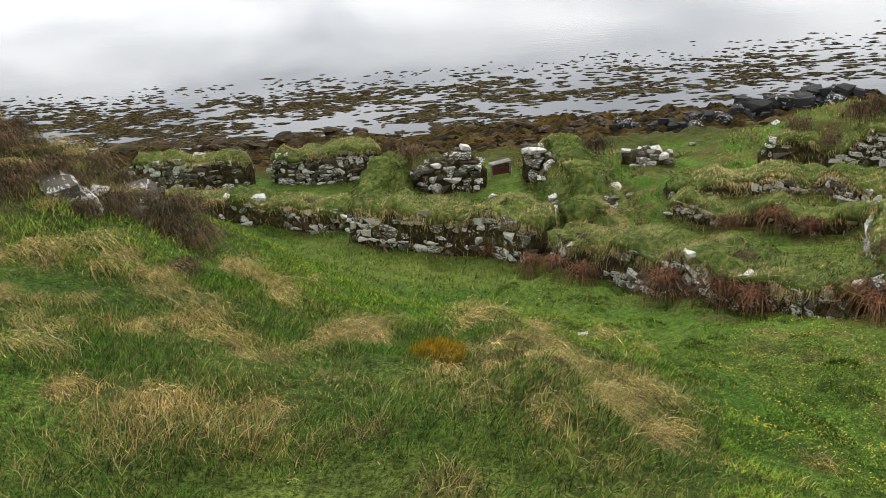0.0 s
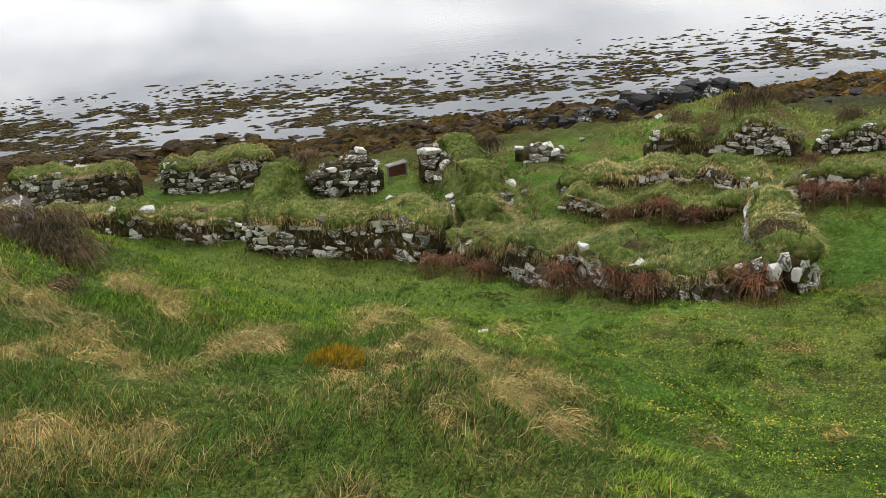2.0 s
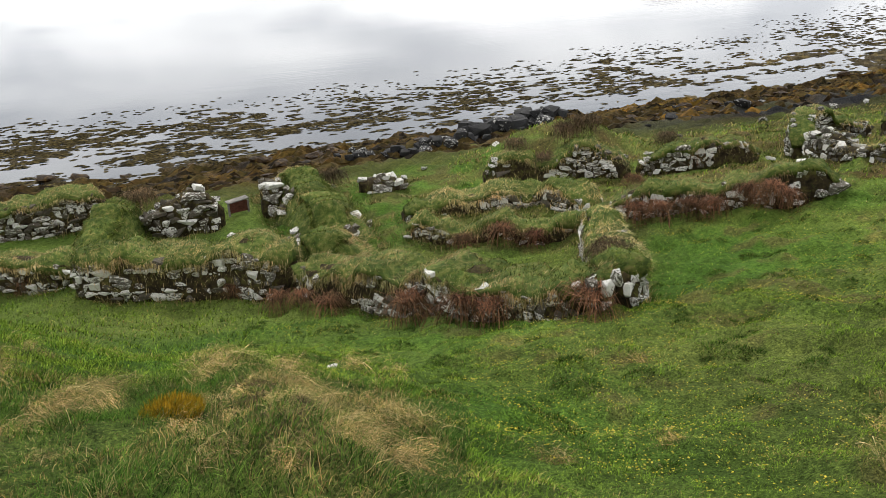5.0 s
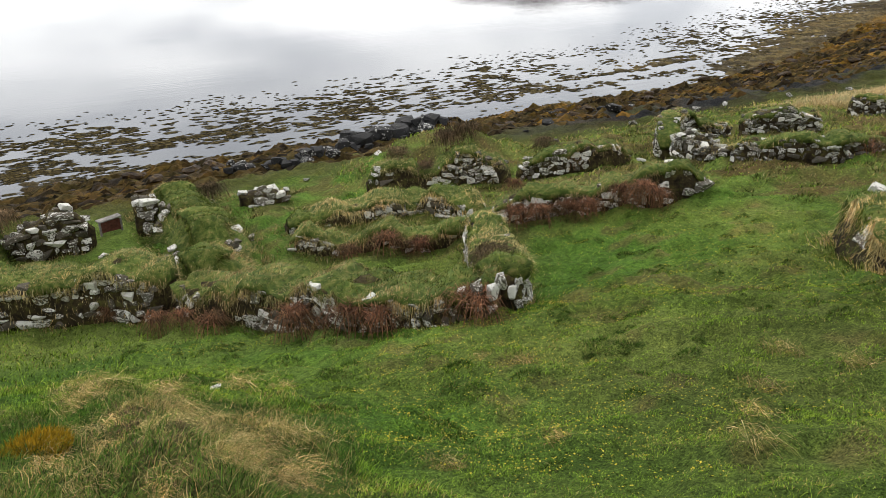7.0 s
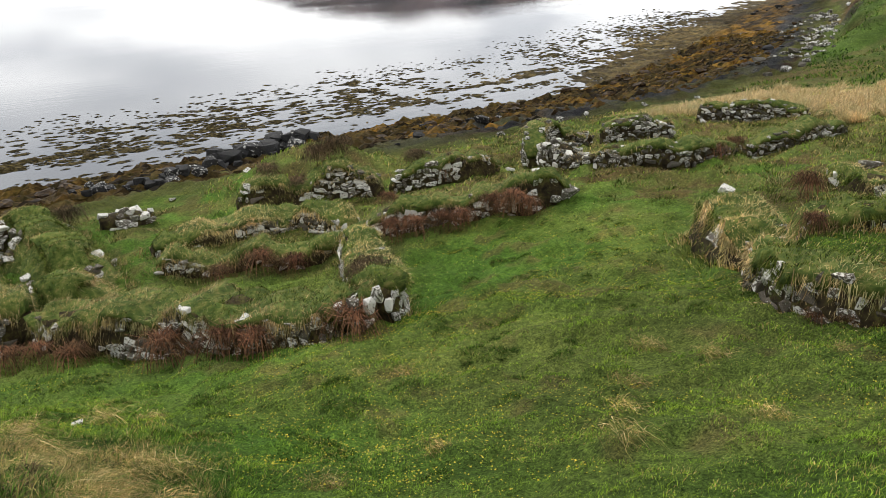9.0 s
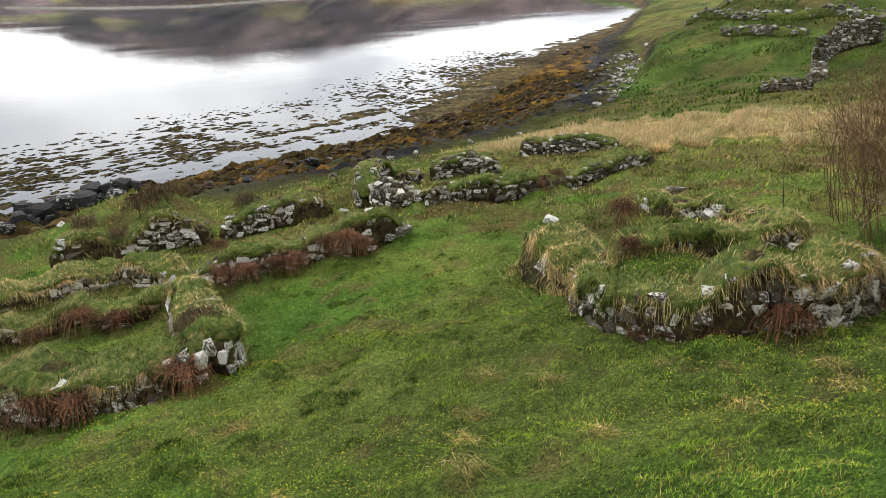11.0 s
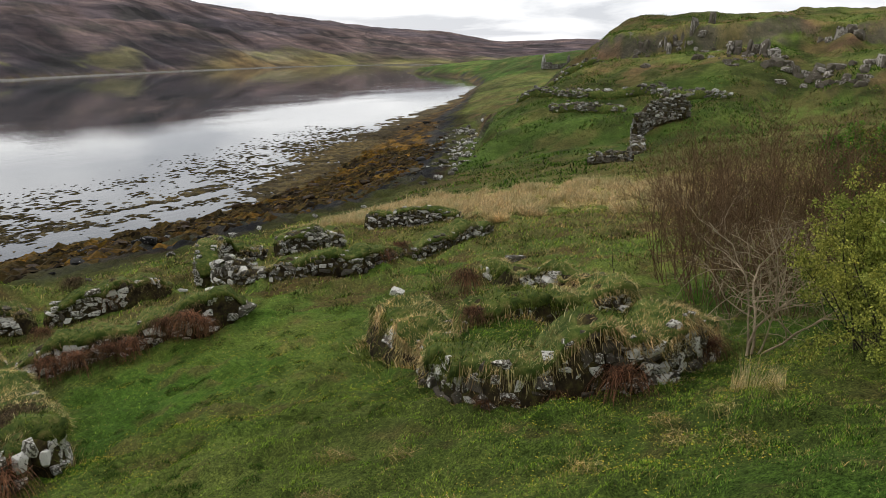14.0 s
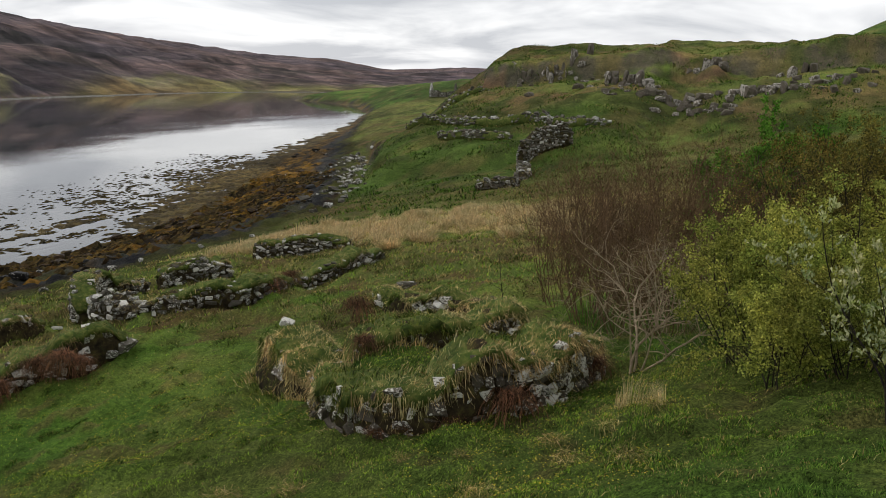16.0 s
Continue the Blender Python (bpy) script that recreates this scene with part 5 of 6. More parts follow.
# a white flagstone lying on the wall end, a square white block on the wall beyond
for x, y, up, size, turn, label in [(11.85, 19.3, 0.5, (0.95, 0.6, 0.09), 35, "broad white flagstone lying flat on the wall end"), (-6.0, 25.0, 0.72, (0.62, 0.4, 0.46), 8, "squared white block of stone set on the turfed wall")]:
    ob = placed("white_stone", WHITE_BLOCK)
    ob.matrix_basis = pose(x, y, height(x, y) + up, 3, 4, turn) @ Matrix.Diagonal((*size, 1))
    tagged(ob, label, "stone", "loose stones round the ruins")

# big white stones at the fallen corner of the nearest house
for x, y, up, size, tall in [(6.5, 11.25, 0.6, 0.3, 0.9), (6.68, 10.98, 0.62, 0.46, 0.8), (6.95, 10.82, 0.6, 0.34, 1.5), (7.2, 10.85, 0.72, 0.42, 1.2), (7.5, 10.95, 0.4, 0.3, 1.5), (7.75, 11.3, 0.5, 0.36, 1.0), (7.98, 11.7, 0.62, 0.38, 0.9), (8.3, 12.2, 0.55, 0.34, 0.9), (8.6, 12.8, 0.75, 0.4, 0.8), (9.0, 13.5, 0.8, 0.42, 0.7), (7.7, 11.0, 0.12, 0.3, 0.8), (6.9, 10.75, 0.2, 0.3, 0.8)]:
    ob = stone((PALE_STONES + STONES)[rng.integers(12)], x + (7.4 - x) * 0.12, y + (12.2 - y) * 0.12, height(x, y) + up * 0.85, (size * 0.65, size * 0.5, size * tall * 0.65), rng.uniform(0, 360), name="corner_stone", tip=14)
    tagged(ob, "large white-lichened stone in the fallen wall corner", "stone", "corner stones of the ruin")

# a small lean-to of rusty boards between two stubs of wall
pen = tagged(new("board_pen"), "small rust-red board propped on two posts among the ruins", "shelter")
pen.matrix_basis = pose(2.35, 28.4, height(2.35, 28.4), 0, 0, 12) @ Matrix.Scale(0.72, 4)
for name, size, at, mat in (("board", (0.9, 0.05, 0.55), (0, 0, 0.42), RUST), ("roof_board", (1.1, 0.5, 0.05), (0, 0.15, 0.74), GREY_WOOD), ("post", (0.09, 0.09, 0.8), (-0.5, 0, 0.35), GREY_WOOD), ("post", (0.09, 0.09, 0.72), (0.5, 0.02, 0.32), GREY_WOOD)):
    bm = bmesh.new()
    bmesh.ops.create_cube(bm, size=1)
    bmesh.ops.scale(bm, vec=size, verts=bm.verts)
    bmesh.ops.bevel(bm, geom=bm.edges[:], offset=0.008, segments=1)
    ob = part(name, bm, mat)
    ob.parent = pen
    ob.matrix_basis = pose(*at, 0, -6 if name == "roof_board" else 0, 0)

# ---- grass ----
rng = np.random.default_rng(33)


def turf_blades(name, count, r0, r1, a0, a1, tall, wide, label, straw=0.06, mat=GRASS):
    """Blades over a ring sector round the foot of the slope; angles from the seaward way."""
    r = np.sqrt(rng.uniform(r0 ** 2, r1 ** 2, count))
    a = np.radians(rng.uniform(a0, a1, count))
    x, y = r * np.sin(a), r * np.cos(a)
    keep = ((y - shore_shift(x)) < 31.5) & (rng.random(count) > 0.85 * np.exp(-((x + 5.4) / 1.8) ** 2 - ((y - 10.2) / 2.8) ** 2))
    x, y = x[keep], y[keep]
    n = len(x)
    d = dryness(x, y)
    lump = np.clip(0.8 + 0.7 * fbm(x / 0.5, y / 0.5, 95, 2), 0.25, 2)
    h = rng.uniform(*tall, n) * lump * (1 + 0.6 * d) * (1 - 0.6 * step(1.0, 3.5, x) * (1 - step(24, 30, r[keep])))
    lean = np.stack([0.3 + 0 * x, -0.1 + 0 * x], 1) * h[:, None] + rng.normal(0, 0.65, (n, 2)) * h[:, None]
    dry = (rng.random(n) < np.clip(0.6 * d + straw * np.clip(1 + 2 * fbm(x / 0.8, y / 0.8, 98, 3), 0, 3), 0, 0.7)) * rng.uniform(0.45, 1, n)
    w = rng.uniform(*wide, n)
    me = blade_mesh(name, mat, np.stack([x, y, ground(x, y) - 0.01], 1), h, w, lean, dry)
    return tagged(placed(name, me), label, "grass", kind="stuff")


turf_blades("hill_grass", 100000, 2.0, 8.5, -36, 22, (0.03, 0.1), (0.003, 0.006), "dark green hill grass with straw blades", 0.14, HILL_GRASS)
# the shrubs' shade is painted here by using the darker blades
turf_blades("shade_grass", 45000, 2.0, 9.5, 82, 106, (0.04, 0.11), (0.004, 0.008), "grass beside the shrubs with their shade put into its dark colour", 0.05, HILL_GRASS)
turf_blades("near_grass", 80000, 2.0, 7.5, 22, 82, (0.03, 0.09), (0.003, 0.006), "short green hill grass", 0.1)
turf_blades("slope_grass", 200000, 7.5, 14, -34, 100, (0.04, 0.1), (0.006, 0.011), "short green pasture grass", 0.08)
turf_blades("pasture_grass", 70000, 14, 26, -34, 96, (0.05, 0.13), (0.012, 0.024), "green pasture grass round the ruins")
def far_sward(count):
    """Coarse tufts over the field and the crag beyond the rushes."""
    x, y = rng.uniform(47, 118, count), rng.uniform(-12, 46, count)
    keep = (beach_line(x, y) < 30.5) & (fbm(x / 2.4, y / 2.4, 113, 3) > -0.25)
    x, y = x[keep], y[keep]
    n = len(x)
    h = rng.uniform(0.06, 0.22, n) * np.clip(1 + fbm(x / 1.9, y / 1.9, 114, 2), 0.4, 2)
    dry = (rng.random(n) < np.clip(0.15 + 0.5 * fbm(x / 5, y / 5, 115, 3), 0.02, 0.5)) * rng.uniform(0.3, 0.7, n)
    me = blade_mesh("far_sward", SWARD, np.stack([x, y, ground(x, y) - 0.03], 1), h, rng.uniform(0.05, 0.12, n), rng.normal(0, 0.8, (n, 2)) * h[:, None], dry)
    return tagged(placed("far_sward", me), "coarse tufted grass on the far field and crag", "grass", kind="stuff")


far_sward(70000)
turf_blades("rough_grass", 50000, 26, 50, 20, 96, (0.05, 0.15), (0.02, 0.04), "rough grass beyond the ruins", 0.28)


def tuft_mesh(name, mat, seed, count, tall, reach, wide, base=0.12, dry=None, fall=0.0):
    r = np.random.default_rng(seed)
    a = r.uniform(0, 2 * np.pi, count)
    k = np.sqrt(r.random(count))
    root = np.stack([np.cos(a) * k * base, np.sin(a) * k * base, -0.03 + 0 * a], 1)
    h = tall * r.uniform(0.45, 1.1, count)
    h = np.where(r.random(count) < fall, -h * 0.6, h)
    out = reach * r.uniform(0.3, 1.2, count)
    lean = np.stack([np.cos(a + r.normal(0, 0.5, count)), np.sin(a + r.normal(0, 0.5, count))], 1) * out[:, None] + np.array([0.3, -0.1]) * tall
    d = (r.random(count) < dry) * r.uniform(0.6, 1, count) if dry is not None else None
    return blade_mesh(name, mat, root, h, wide * r.uniform(0.6, 1.3, count), lean, d)


def drooping(name, mat, seed, count, tall, reach, wide, dry=None, wind=0.0, base=0.1):
    """Strands that arch out from a crown and hang to the ground."""
    r = np.random.default_rng(seed)
    a = r.uniform(0, 2 * np.pi, count)
    out = reach * r.uniform(0.3, 1.3, count)
    way = np.stack([np.cos(a), np.sin(a)], 1)
    side = np.stack([-way[:, 1], way[:, 0]], 1) * (wide * r.uniform(0.5, 1.3, count) / 2)[:, None]
    peak = tall * r.uniform(0.75, 1.15, count)
    low = peak * np.clip(1.1 - (out / reach) * r.uniform(0.9, 1.3, count), -0.15, 0.8)
    spots = [(0.08, peak * 0.9), (0.45, peak * 1.05), (0.8, peak * 0.6 + low * 0.4), (1.0, low)]
    bend = r.normal(0, 0.3, count)
    start = r.normal(0, base, (count, 2))
    peak = peak * np.exp(-(start ** 2).sum(1) / (4 * base * base)) ** 0.5
    verts = []
    for f, z in spots:
        at = start + way * (out * f)[:, None] + side / np.maximum(np.linalg.norm(side, axis=1), 1e-6)[:, None] * (bend * out * f)[:, None]
        at = at + np.array([wind, -0.7 * wind]) * f * f
        k = 1.0 - 0.6 * f
        verts += [np.c_[at - side * k, z], np.c_[at + side * k, z]]
    v = np.stack(verts, 1).reshape(-1, 3)
    k = np.arange(count)[:, None] * 8
    d = [] if dry is None else [("dry", "FLOAT", np.repeat((r.random(count) < dry) * r.uniform(0.6, 1, count), 8))]
    return mesh_of(name, v, np.concatenate([k + np.array([[j, j + 1, j + 3, j + 2]]) for j in (0, 2, 4)]), mat, d)


TUSSOCKS = [drooping("tussock", STRAW_GRASS, 400 + k, 230, 0.17, 0.28, 0.0045, 0.5, 0.22, 0.14) for k in range(6)]
BROWN_TUSSOCKS = [drooping("tussock", STRAW_GRASS, 406 + k, 220, 0.14, 0.18, 0.006, 0.42, 0.1, 0.12) for k in range(3)]


def plant(meshes, x, y, scale, label, category, group, name, lift=0.0, turn=None):
    ob = placed(name, meshes[rng.integers(len(meshes))])
    ob.matrix_basis = pose(x, y, height(x, y) + lift, 0, 0, rng.uniform(0, 360) if turn is None else turn) @ Matrix.Scale(scale, 4)
    return tagged(ob, label, category, group)


STRAW = "straw-coloured tussock of old grass on the slope"
# lone brown tussocks in the pasture
for x, y in [(5.7, 8.1), (5.6, 9.0), (4.1, 5.2), (2.8, 5.0), (9.2, 7.3), (8.0, 5.8), (5.7, 4.3), (4.8, 3.6), (6.7, 5.0), (10.8, 1.3), (10.6, 1.5), (7.8, 0.9), (9.3, 1.3), (8.0, 1.5), (8.4, 2.8), (8.1, 4.9), (9.0, 1.9), (8.8, 3.7), (9.7, 0.9), (2.0, 9.2), (2.7, 9.6), (1.5, 6.2), (1.7, 5.4), (6.4, 3.2), (7.2, 2.2)]:
    plant(BROWN_TUSSOCKS, x, y, rng.uniform(0.55, 1.0), "brownish tussock of older grass in the pasture", "grass tussock", "straw tussocks", "grass_tussock", -0.03, rng.uniform(-30, 30))
DRY_STALKS = [tuft_mesh("dead_grass_tuft", RUSH, 445 + k, 70, 0.5, 0.1, 0.006, 0.12) for k in range(2)]
for x, y, scale in [(10.8, 1.25, 1.0), (10.55, 1.35, 0.7), (10.95, 1.05, 0.8), (9.9, 0.8, 0.6)]:
    plant(DRY_STALKS, x, y, scale, "pale dead stalks standing in the grass by the shrubs", "dead plant", "dead stalks", "dead_grass_tuft")
# golden tussocks that fall along the ridge
for x, y in [(-3.6, 6.6), (-3.1, 6.0), (-3.0, 5.2), (-2.4, 5.5), (-3.3, 7.8), (-2.8, 7.3), (-2.3, 6.5), (-2.1, 6.1), (-2.3, 8.5), (-1.7, 8.0), (-1.3, 7.1), (-1.0, 6.7), (-0.6, 7.2), (-1.3, 5.3), (-1.0, 5.1), (-1.5, 5.5), (0.2, 8.4), (1.0, 8.7), (0.8, 7.6), (0.3, 7.1), (0.8, 6.6), (0.1, 5.1), (0.2, 4.3), (0.5, 3.7), (0.8, 4.6), (0.5, 5.0), (-0.8, 6.6), (0.9, 4.0), (-3.8, 7.4), (-4.0, 6.9), (1.0, 5.6), (-2.6, 4.6)]:
    for k in range(2):
        plant(TUSSOCKS, x + rng.normal(0, 0.2), y + rng.normal(0, 0.2), rng.uniform(0.4, 0.8) * (1.15 if y > 6 else 0.8), STRAW, "grass tussock", "straw tussocks", "grass_tussock", -0.03, rng.uniform(-30, 30))
done = 0
while done < 60:
    x, y = rng.uniform(-5, 2.2), rng.uniform(3.6, 10)
    if dryness(np.array([x]), np.array([y]))[0] > 0.3 + 0.4 * rng.random():
        plant(TUSSOCKS, x, y, rng.uniform(0.25, 0.55), STRAW, "grass tussock", "straw tussocks", "grass_tussock", -0.03, rng.uniform(-30, 30))
        done += 1
# low dark-green hummocks in the pasture
n, each = 170, 240
cx, cy, size = np.repeat(rng.uniform(0.5, 16, n), each), np.repeat(rng.uniform(2.0, 18, n), each), np.repeat(rng.uniform(0.45, 1.15, n), each)
turn, out = rng.uniform(0, 2 * np.pi, n * each), np.sqrt(rng.random(n * each))
x, y = cx + np.cos(turn) * out * 0.2 * size, cy + np.sin(turn) * out * 0.15 * size
root = np.stack([x, y, ground(x, y) + 0.09 * size * (1 - out ** 2) - 0.015], 1)
keep = (x + y > 7.5) & (smooth_ground(x, y) < 11)
x, y, root, size, turn = x[keep], y[keep], root[keep], size[keep], turn[keep]
tall = rng.uniform(0.02, 0.065, len(x)) * size
me = blade_mesh("grass_hummocks", SWARD, root, tall, rng.uniform(0.004, 0.009, len(x)), np.stack([np.cos(turn), np.sin(turn)], 1) * 0.04 + rng.normal(0, 0.03, (len(x), 2)), (rng.random(len(x)) < 0.1) * 0.8)
tagged(placed("grass_hummocks", me), "low dark-green hummocks of grass in the pasture", "grass", kind="stuff")
# rank grass in clumps over the floors of the ruins
n, each = 1150, 46
cx, cy = np.repeat(rng.uniform(5.5, 36, n), each), np.repeat(rng.uniform(5, 31, n), each)
keep = ((cy + 0.45 * cx > 25.5) | (cx + 0.2 * cy > 20.5)) & np.repeat(fbm(rng.uniform(0, 50, n), rng.uniform(0, 50, n), 105, 2) > -0.4, each)
cx, cy = cx[keep], cy[keep]
n = len(cx)
turn, out = rng.uniform(0, 2 * np.pi, n), np.sqrt(rng.random(n)) * 0.32
x, y = cx + np.cos(turn) * out, cy + np.sin(turn) * out
tall = rng.uniform(0.05, 0.19, n)
me = blade_mesh("rank_grass", FRINGE, np.stack([x, y, ground(x, y) - 0.02], 1), tall, rng.uniform(0.012, 0.026, n), np.stack([np.cos(turn), np.sin(turn)], 1) * 0.14 + rng.normal(0, 0.09, (n, 2)), (rng.random(n) < np.clip(0.4 + 0.9 * fbm(cx / 1.7, cy / 1.7, 106, 2), 0.05, 0.9)) * rng.uniform(0.5, 1, n))
tagged(placed("rank_grass", me), "clumps of rank green and straw grass among the ruins", "grass", kind="stuff")
# pale rushes in a belt beyond the far ruin, red-brown rough grass round it
n, each = 400, 100
cx, cy = np.repeat(rng.uniform(35, 47, n), each), np.repeat(rng.uniform(6, 29, n), each)
size = np.repeat(rng.uniform(0.6, 1.3, n), each)
keep = dryness(cx, cy) > 0.55
cx, cy, size = cx[keep], cy[keep], size[keep]
n = len(cx)
turn, out = rng.uniform(0, 2 * np.pi, n), np.sqrt(rng.random(n))
x, y = cx + np.cos(turn) * out * 0.4 * size, cy + np.sin(turn) * out * 0.4 * size
h = 0.55 * size * (1.1 - 0.7 * out ** 2) * rng.uniform(0.6, 1.1, n)
lean = np.stack([np.cos(turn), np.sin(turn)], 1) * (out * 0.45 * size)[:, None] + rng.normal(0, 0.08, (n, 2)) + np.array([0.1, -0.05])
tagged(placed("rushes", blade_mesh("rushes", RUSH, np.stack([x, y, ground(x, y) - 0.03], 1), h, rng.uniform(0.025, 0.045, n), lean)), "belt of pale straw rushes on wet ground", "rushes", kind="stuff")
for x, y in [(33.2, 15.7), (33.0, 15.2)]:
    plant([tuft_mesh("rush_tuft", RUSH, 440, 300, 0.5, 0.35, 0.02, 0.3)], x, y, 1.1, "pale round rush tuft standing alone", "rush", "", "rush_tuft")

FERNS = [drooping("dead_fern", FERN, 420 + k, 330, 0.36, 0.42, 0.012) for k in range(5)]
RED = "red-brown dead fern clump drooping against a wall foot"
for x, y, lift, scale in [(4.5, 14.7, 0.25, 1.35), (5.2, 13.3, 0.2, 1.3), (5.6, 12.7, 0.25, 1.1), (6.7, 11.1, 0.25, 1.2), (2.2, 18.3, 0.2, 1.0), (3.2, 17.0, 0.2, 1.0), (2.7, 17.8, 0.2, 0.8), (12.4, 18.3, 0.3, 1.1), (12.9, 17.8, 0.3, 1.1), (13.4, 17.3, 0.3, 1.1), (13.9, 16.9, 0.3, 1.0), (14.6, 16.4, 0.5, 1.1), (15.0, 16.0, 0.6, 1.2), (15.4, 15.8, 0.4, 1.0), (8.9, 19.8, 0.3, 1.2), (9.7, 19.3, 0.2, 1.0), (8.0, 20.6, 0.2, 1.0), (1.3, 20.0, 0.2, 0.8), (-4.2, 24.0, 0.2, 1.0), (10.65, 2.85, 0.0, 0.95), (10.2, 3.6, 0.0, 0.6), (9.95, 4.6, 0.0, 0.4), (9.95, 4.2, 0.0, 0.35), (13.1, 2.2, 0.2, 0.9), (12.5, 6.1, 0.1, 0.75), (19.9, 10.1, 0.2, 1.3), (18.6, 24.0, 0.4, 1.2), (23.3, 23.9, 0.5, 1.2), (24.4, 16.0, 0.4, 1.1), (26.0, 16.2, 0.5, 1.2), (15.3, 22.8, 0.1, 0.9)]:
    plant(FERNS, x, y, scale * 1.05, RED, "dead fern", "dead ferns along the walls", "dead_fern", lift * 0.4)
HEATHS = [drooping("heather", HEATHER, 430 + k, 620, 0.34, 0.3, 0.011, None, 0.05, 0.16) for k in range(3)]
for x, y, lift, scale in [(8.1, 12.6, 0.95, 1.15), (8.35, 13.1, 0.98, 1.0), (7.85, 12.2, 0.85, 0.9), (8.75, 13.8, 0.98, 0.8), (15.2, 26.2, 1.1, 1.6), (14.5, 26.4, 1.0, 1.5), (12.6, 26.8, 1.0, 1.3), (13.3, 26.0, 0.6, 1.4), (5.9, 28.8, 0.5, 1.4), (-0.9, 28.2, 0.9, 1.4), (18.3, 25.3, 0.6, 1.2), (-3.25, 9.3, 0, 0.85), (-3.4, 9.5, 0, 0.9), (-2.95, 8.95, 0, 0.75), (-3.55, 10.1, 0, 0.9), (-2.7, 7.7, 0, 0.5), (0.5, 5.9, -0.09, 0.36), (0.55, 5.2, -0.1, 0.34), (0.7, 4.7, -0.1, 0.36), (0.8, 6.6, -0.1, 0.36), (0.6, 4.1, -0.1, 0.3)]:
    plant(HEATHS, x, y, scale, "dark clump of heather twigs", "heather", "heather clumps", "heather", lift)
for k in range(70):
    x, y = rng.uniform(-6.8, -3.9), rng.uniform(7.8, 12.2)
    if k % 2:
        plant(TUSSOCKS, x - 0.2, y - 0.3, rng.uniform(0.6, 1.0), STRAW, "grass tussock", "straw tussocks", "grass_tussock")
    plant(HEATHS, x, y, rng.uniform(0.35, 0.75), "dark heather growing on the knoll", "heather", "heather clumps", "heather", -0.05)
plant([tuft_mesh("moss_cushion", MOSS, 450, 1500, 0.09, 0.04, 0.008, 0.26)], -0.12, 5.5, 0.9, "orange-yellow cushion of moss among tussocks", "moss", "", "moss_cushion", 0.02)
# buttercups
n = 22000
x, y = rng.uniform(1.5, 16, n), rng.uniform(0.5, 17, n)
keep = (dryness(x, y) < 0.25) & (x + y > 7.5) & (fbm(x / 2.5, y / 2.5, 99, 2) > -0.25)
x, y = x[keep], y[keep]
n = len(x)
at = np.stack([x, y, ground(x, y) + rng.uniform(0.03, 0.09, n)], 1)
k = rng.uniform(0.006, 0.011, n)[:, None]
a = np.stack([np.cos(x * 90), np.sin(x * 90), rng.uniform(-0.4, 0.4, n)], 1) * k
b = np.stack([-np.sin(x * 90), np.cos(x * 90), rng.uniform(-0.4, 0.4, n)], 1) * k
tagged(placed("buttercups", mesh_of("buttercups", np.stack([at - a, at - b, at + a, at + b], 1).reshape(-1, 3), np.arange(4 * n).reshape(-1, 4), PETAL)), "tiny yellow flowers scattered through the pasture", "flowers", kind="stuff")

# ---- wrack floating at low tide ----
def wrack_mats(count, sides=12):
    """Ragged mats of weed that lie on the water: each a low fan with an uneven rim."""
    x = rng.uniform(-38, 120, count)
    y = rng.uniform(40, 76, count) + shore_shift(x)
    s = beach_line(x, y)
    out = s - 7 * step(8, 42, x) + 4 * step(70, 110, x)
    thick = np.interp(out, [44, 47, 52, 57, 60, 66], [0.9, 0.85, 0.75, 0.62, 0.3, 0.0]) * (1 - 0.6 * step(14, 32, x))
    patch = 0.5 + 0.55 * fbm(x / 3.6, y / 2.6, 101, 3) + 0.3 * fbm(x / 14, y / 3.2, 102, 2)
    pool = step(46, 47.2, s) * (1 - step(50, 52.5, s)) * step(2, 8, x) * (1 - step(51, 55, x)) + step(52, 53, s) * (1 - step(54, 55, s)) * step(38, 42, x) * (1 - step(60, 64, x))
    keep = (rng.random(count) < 1.5 * thick * np.clip(patch, 0, 1)) & (rng.random(count) > 0.9 * pool) & (smooth_ground(x, y) < 0.2)
    x, y, out = x[keep], y[keep], out[keep]
    n = len(x)
    size = np.clip(rng.lognormal(-2.05, 0.5, n), 0.05, 0.4) * np.interp(out, [44, 56, 62], [1.15, 1.0, 0.6])
    turn = np.arange(sides) * 2 * np.pi / sides + rng.uniform(0, 6.28, (n, 1))
    reach = size[:, None] * np.where(np.arange(sides) % 2, rng.uniform(0.7, 1.7, (n, sides)), rng.uniform(0.2, 0.8, (n, sides)))
    rim = np.stack([x[:, None] + np.cos(turn) * reach * 2.3, y[:, None] + np.sin(turn) * reach, rng.uniform(-0.03, 0.03, (n, sides))], 2)
    top = np.stack([x, y, 0.03 + 0.2 * size], 1)[:, None]
    v = np.concatenate([top, rim], 1).reshape(-1, 3)
    k = np.arange(n)[:, None, None] * (sides + 1)
    j = np.arange(sides)
    f = (k + np.stack([0 * j, 1 + j, 1 + (j + 1) % sides], 1)).reshape(-1, 3)
    return mesh_of("floating_wrack", v, f, WRACK)


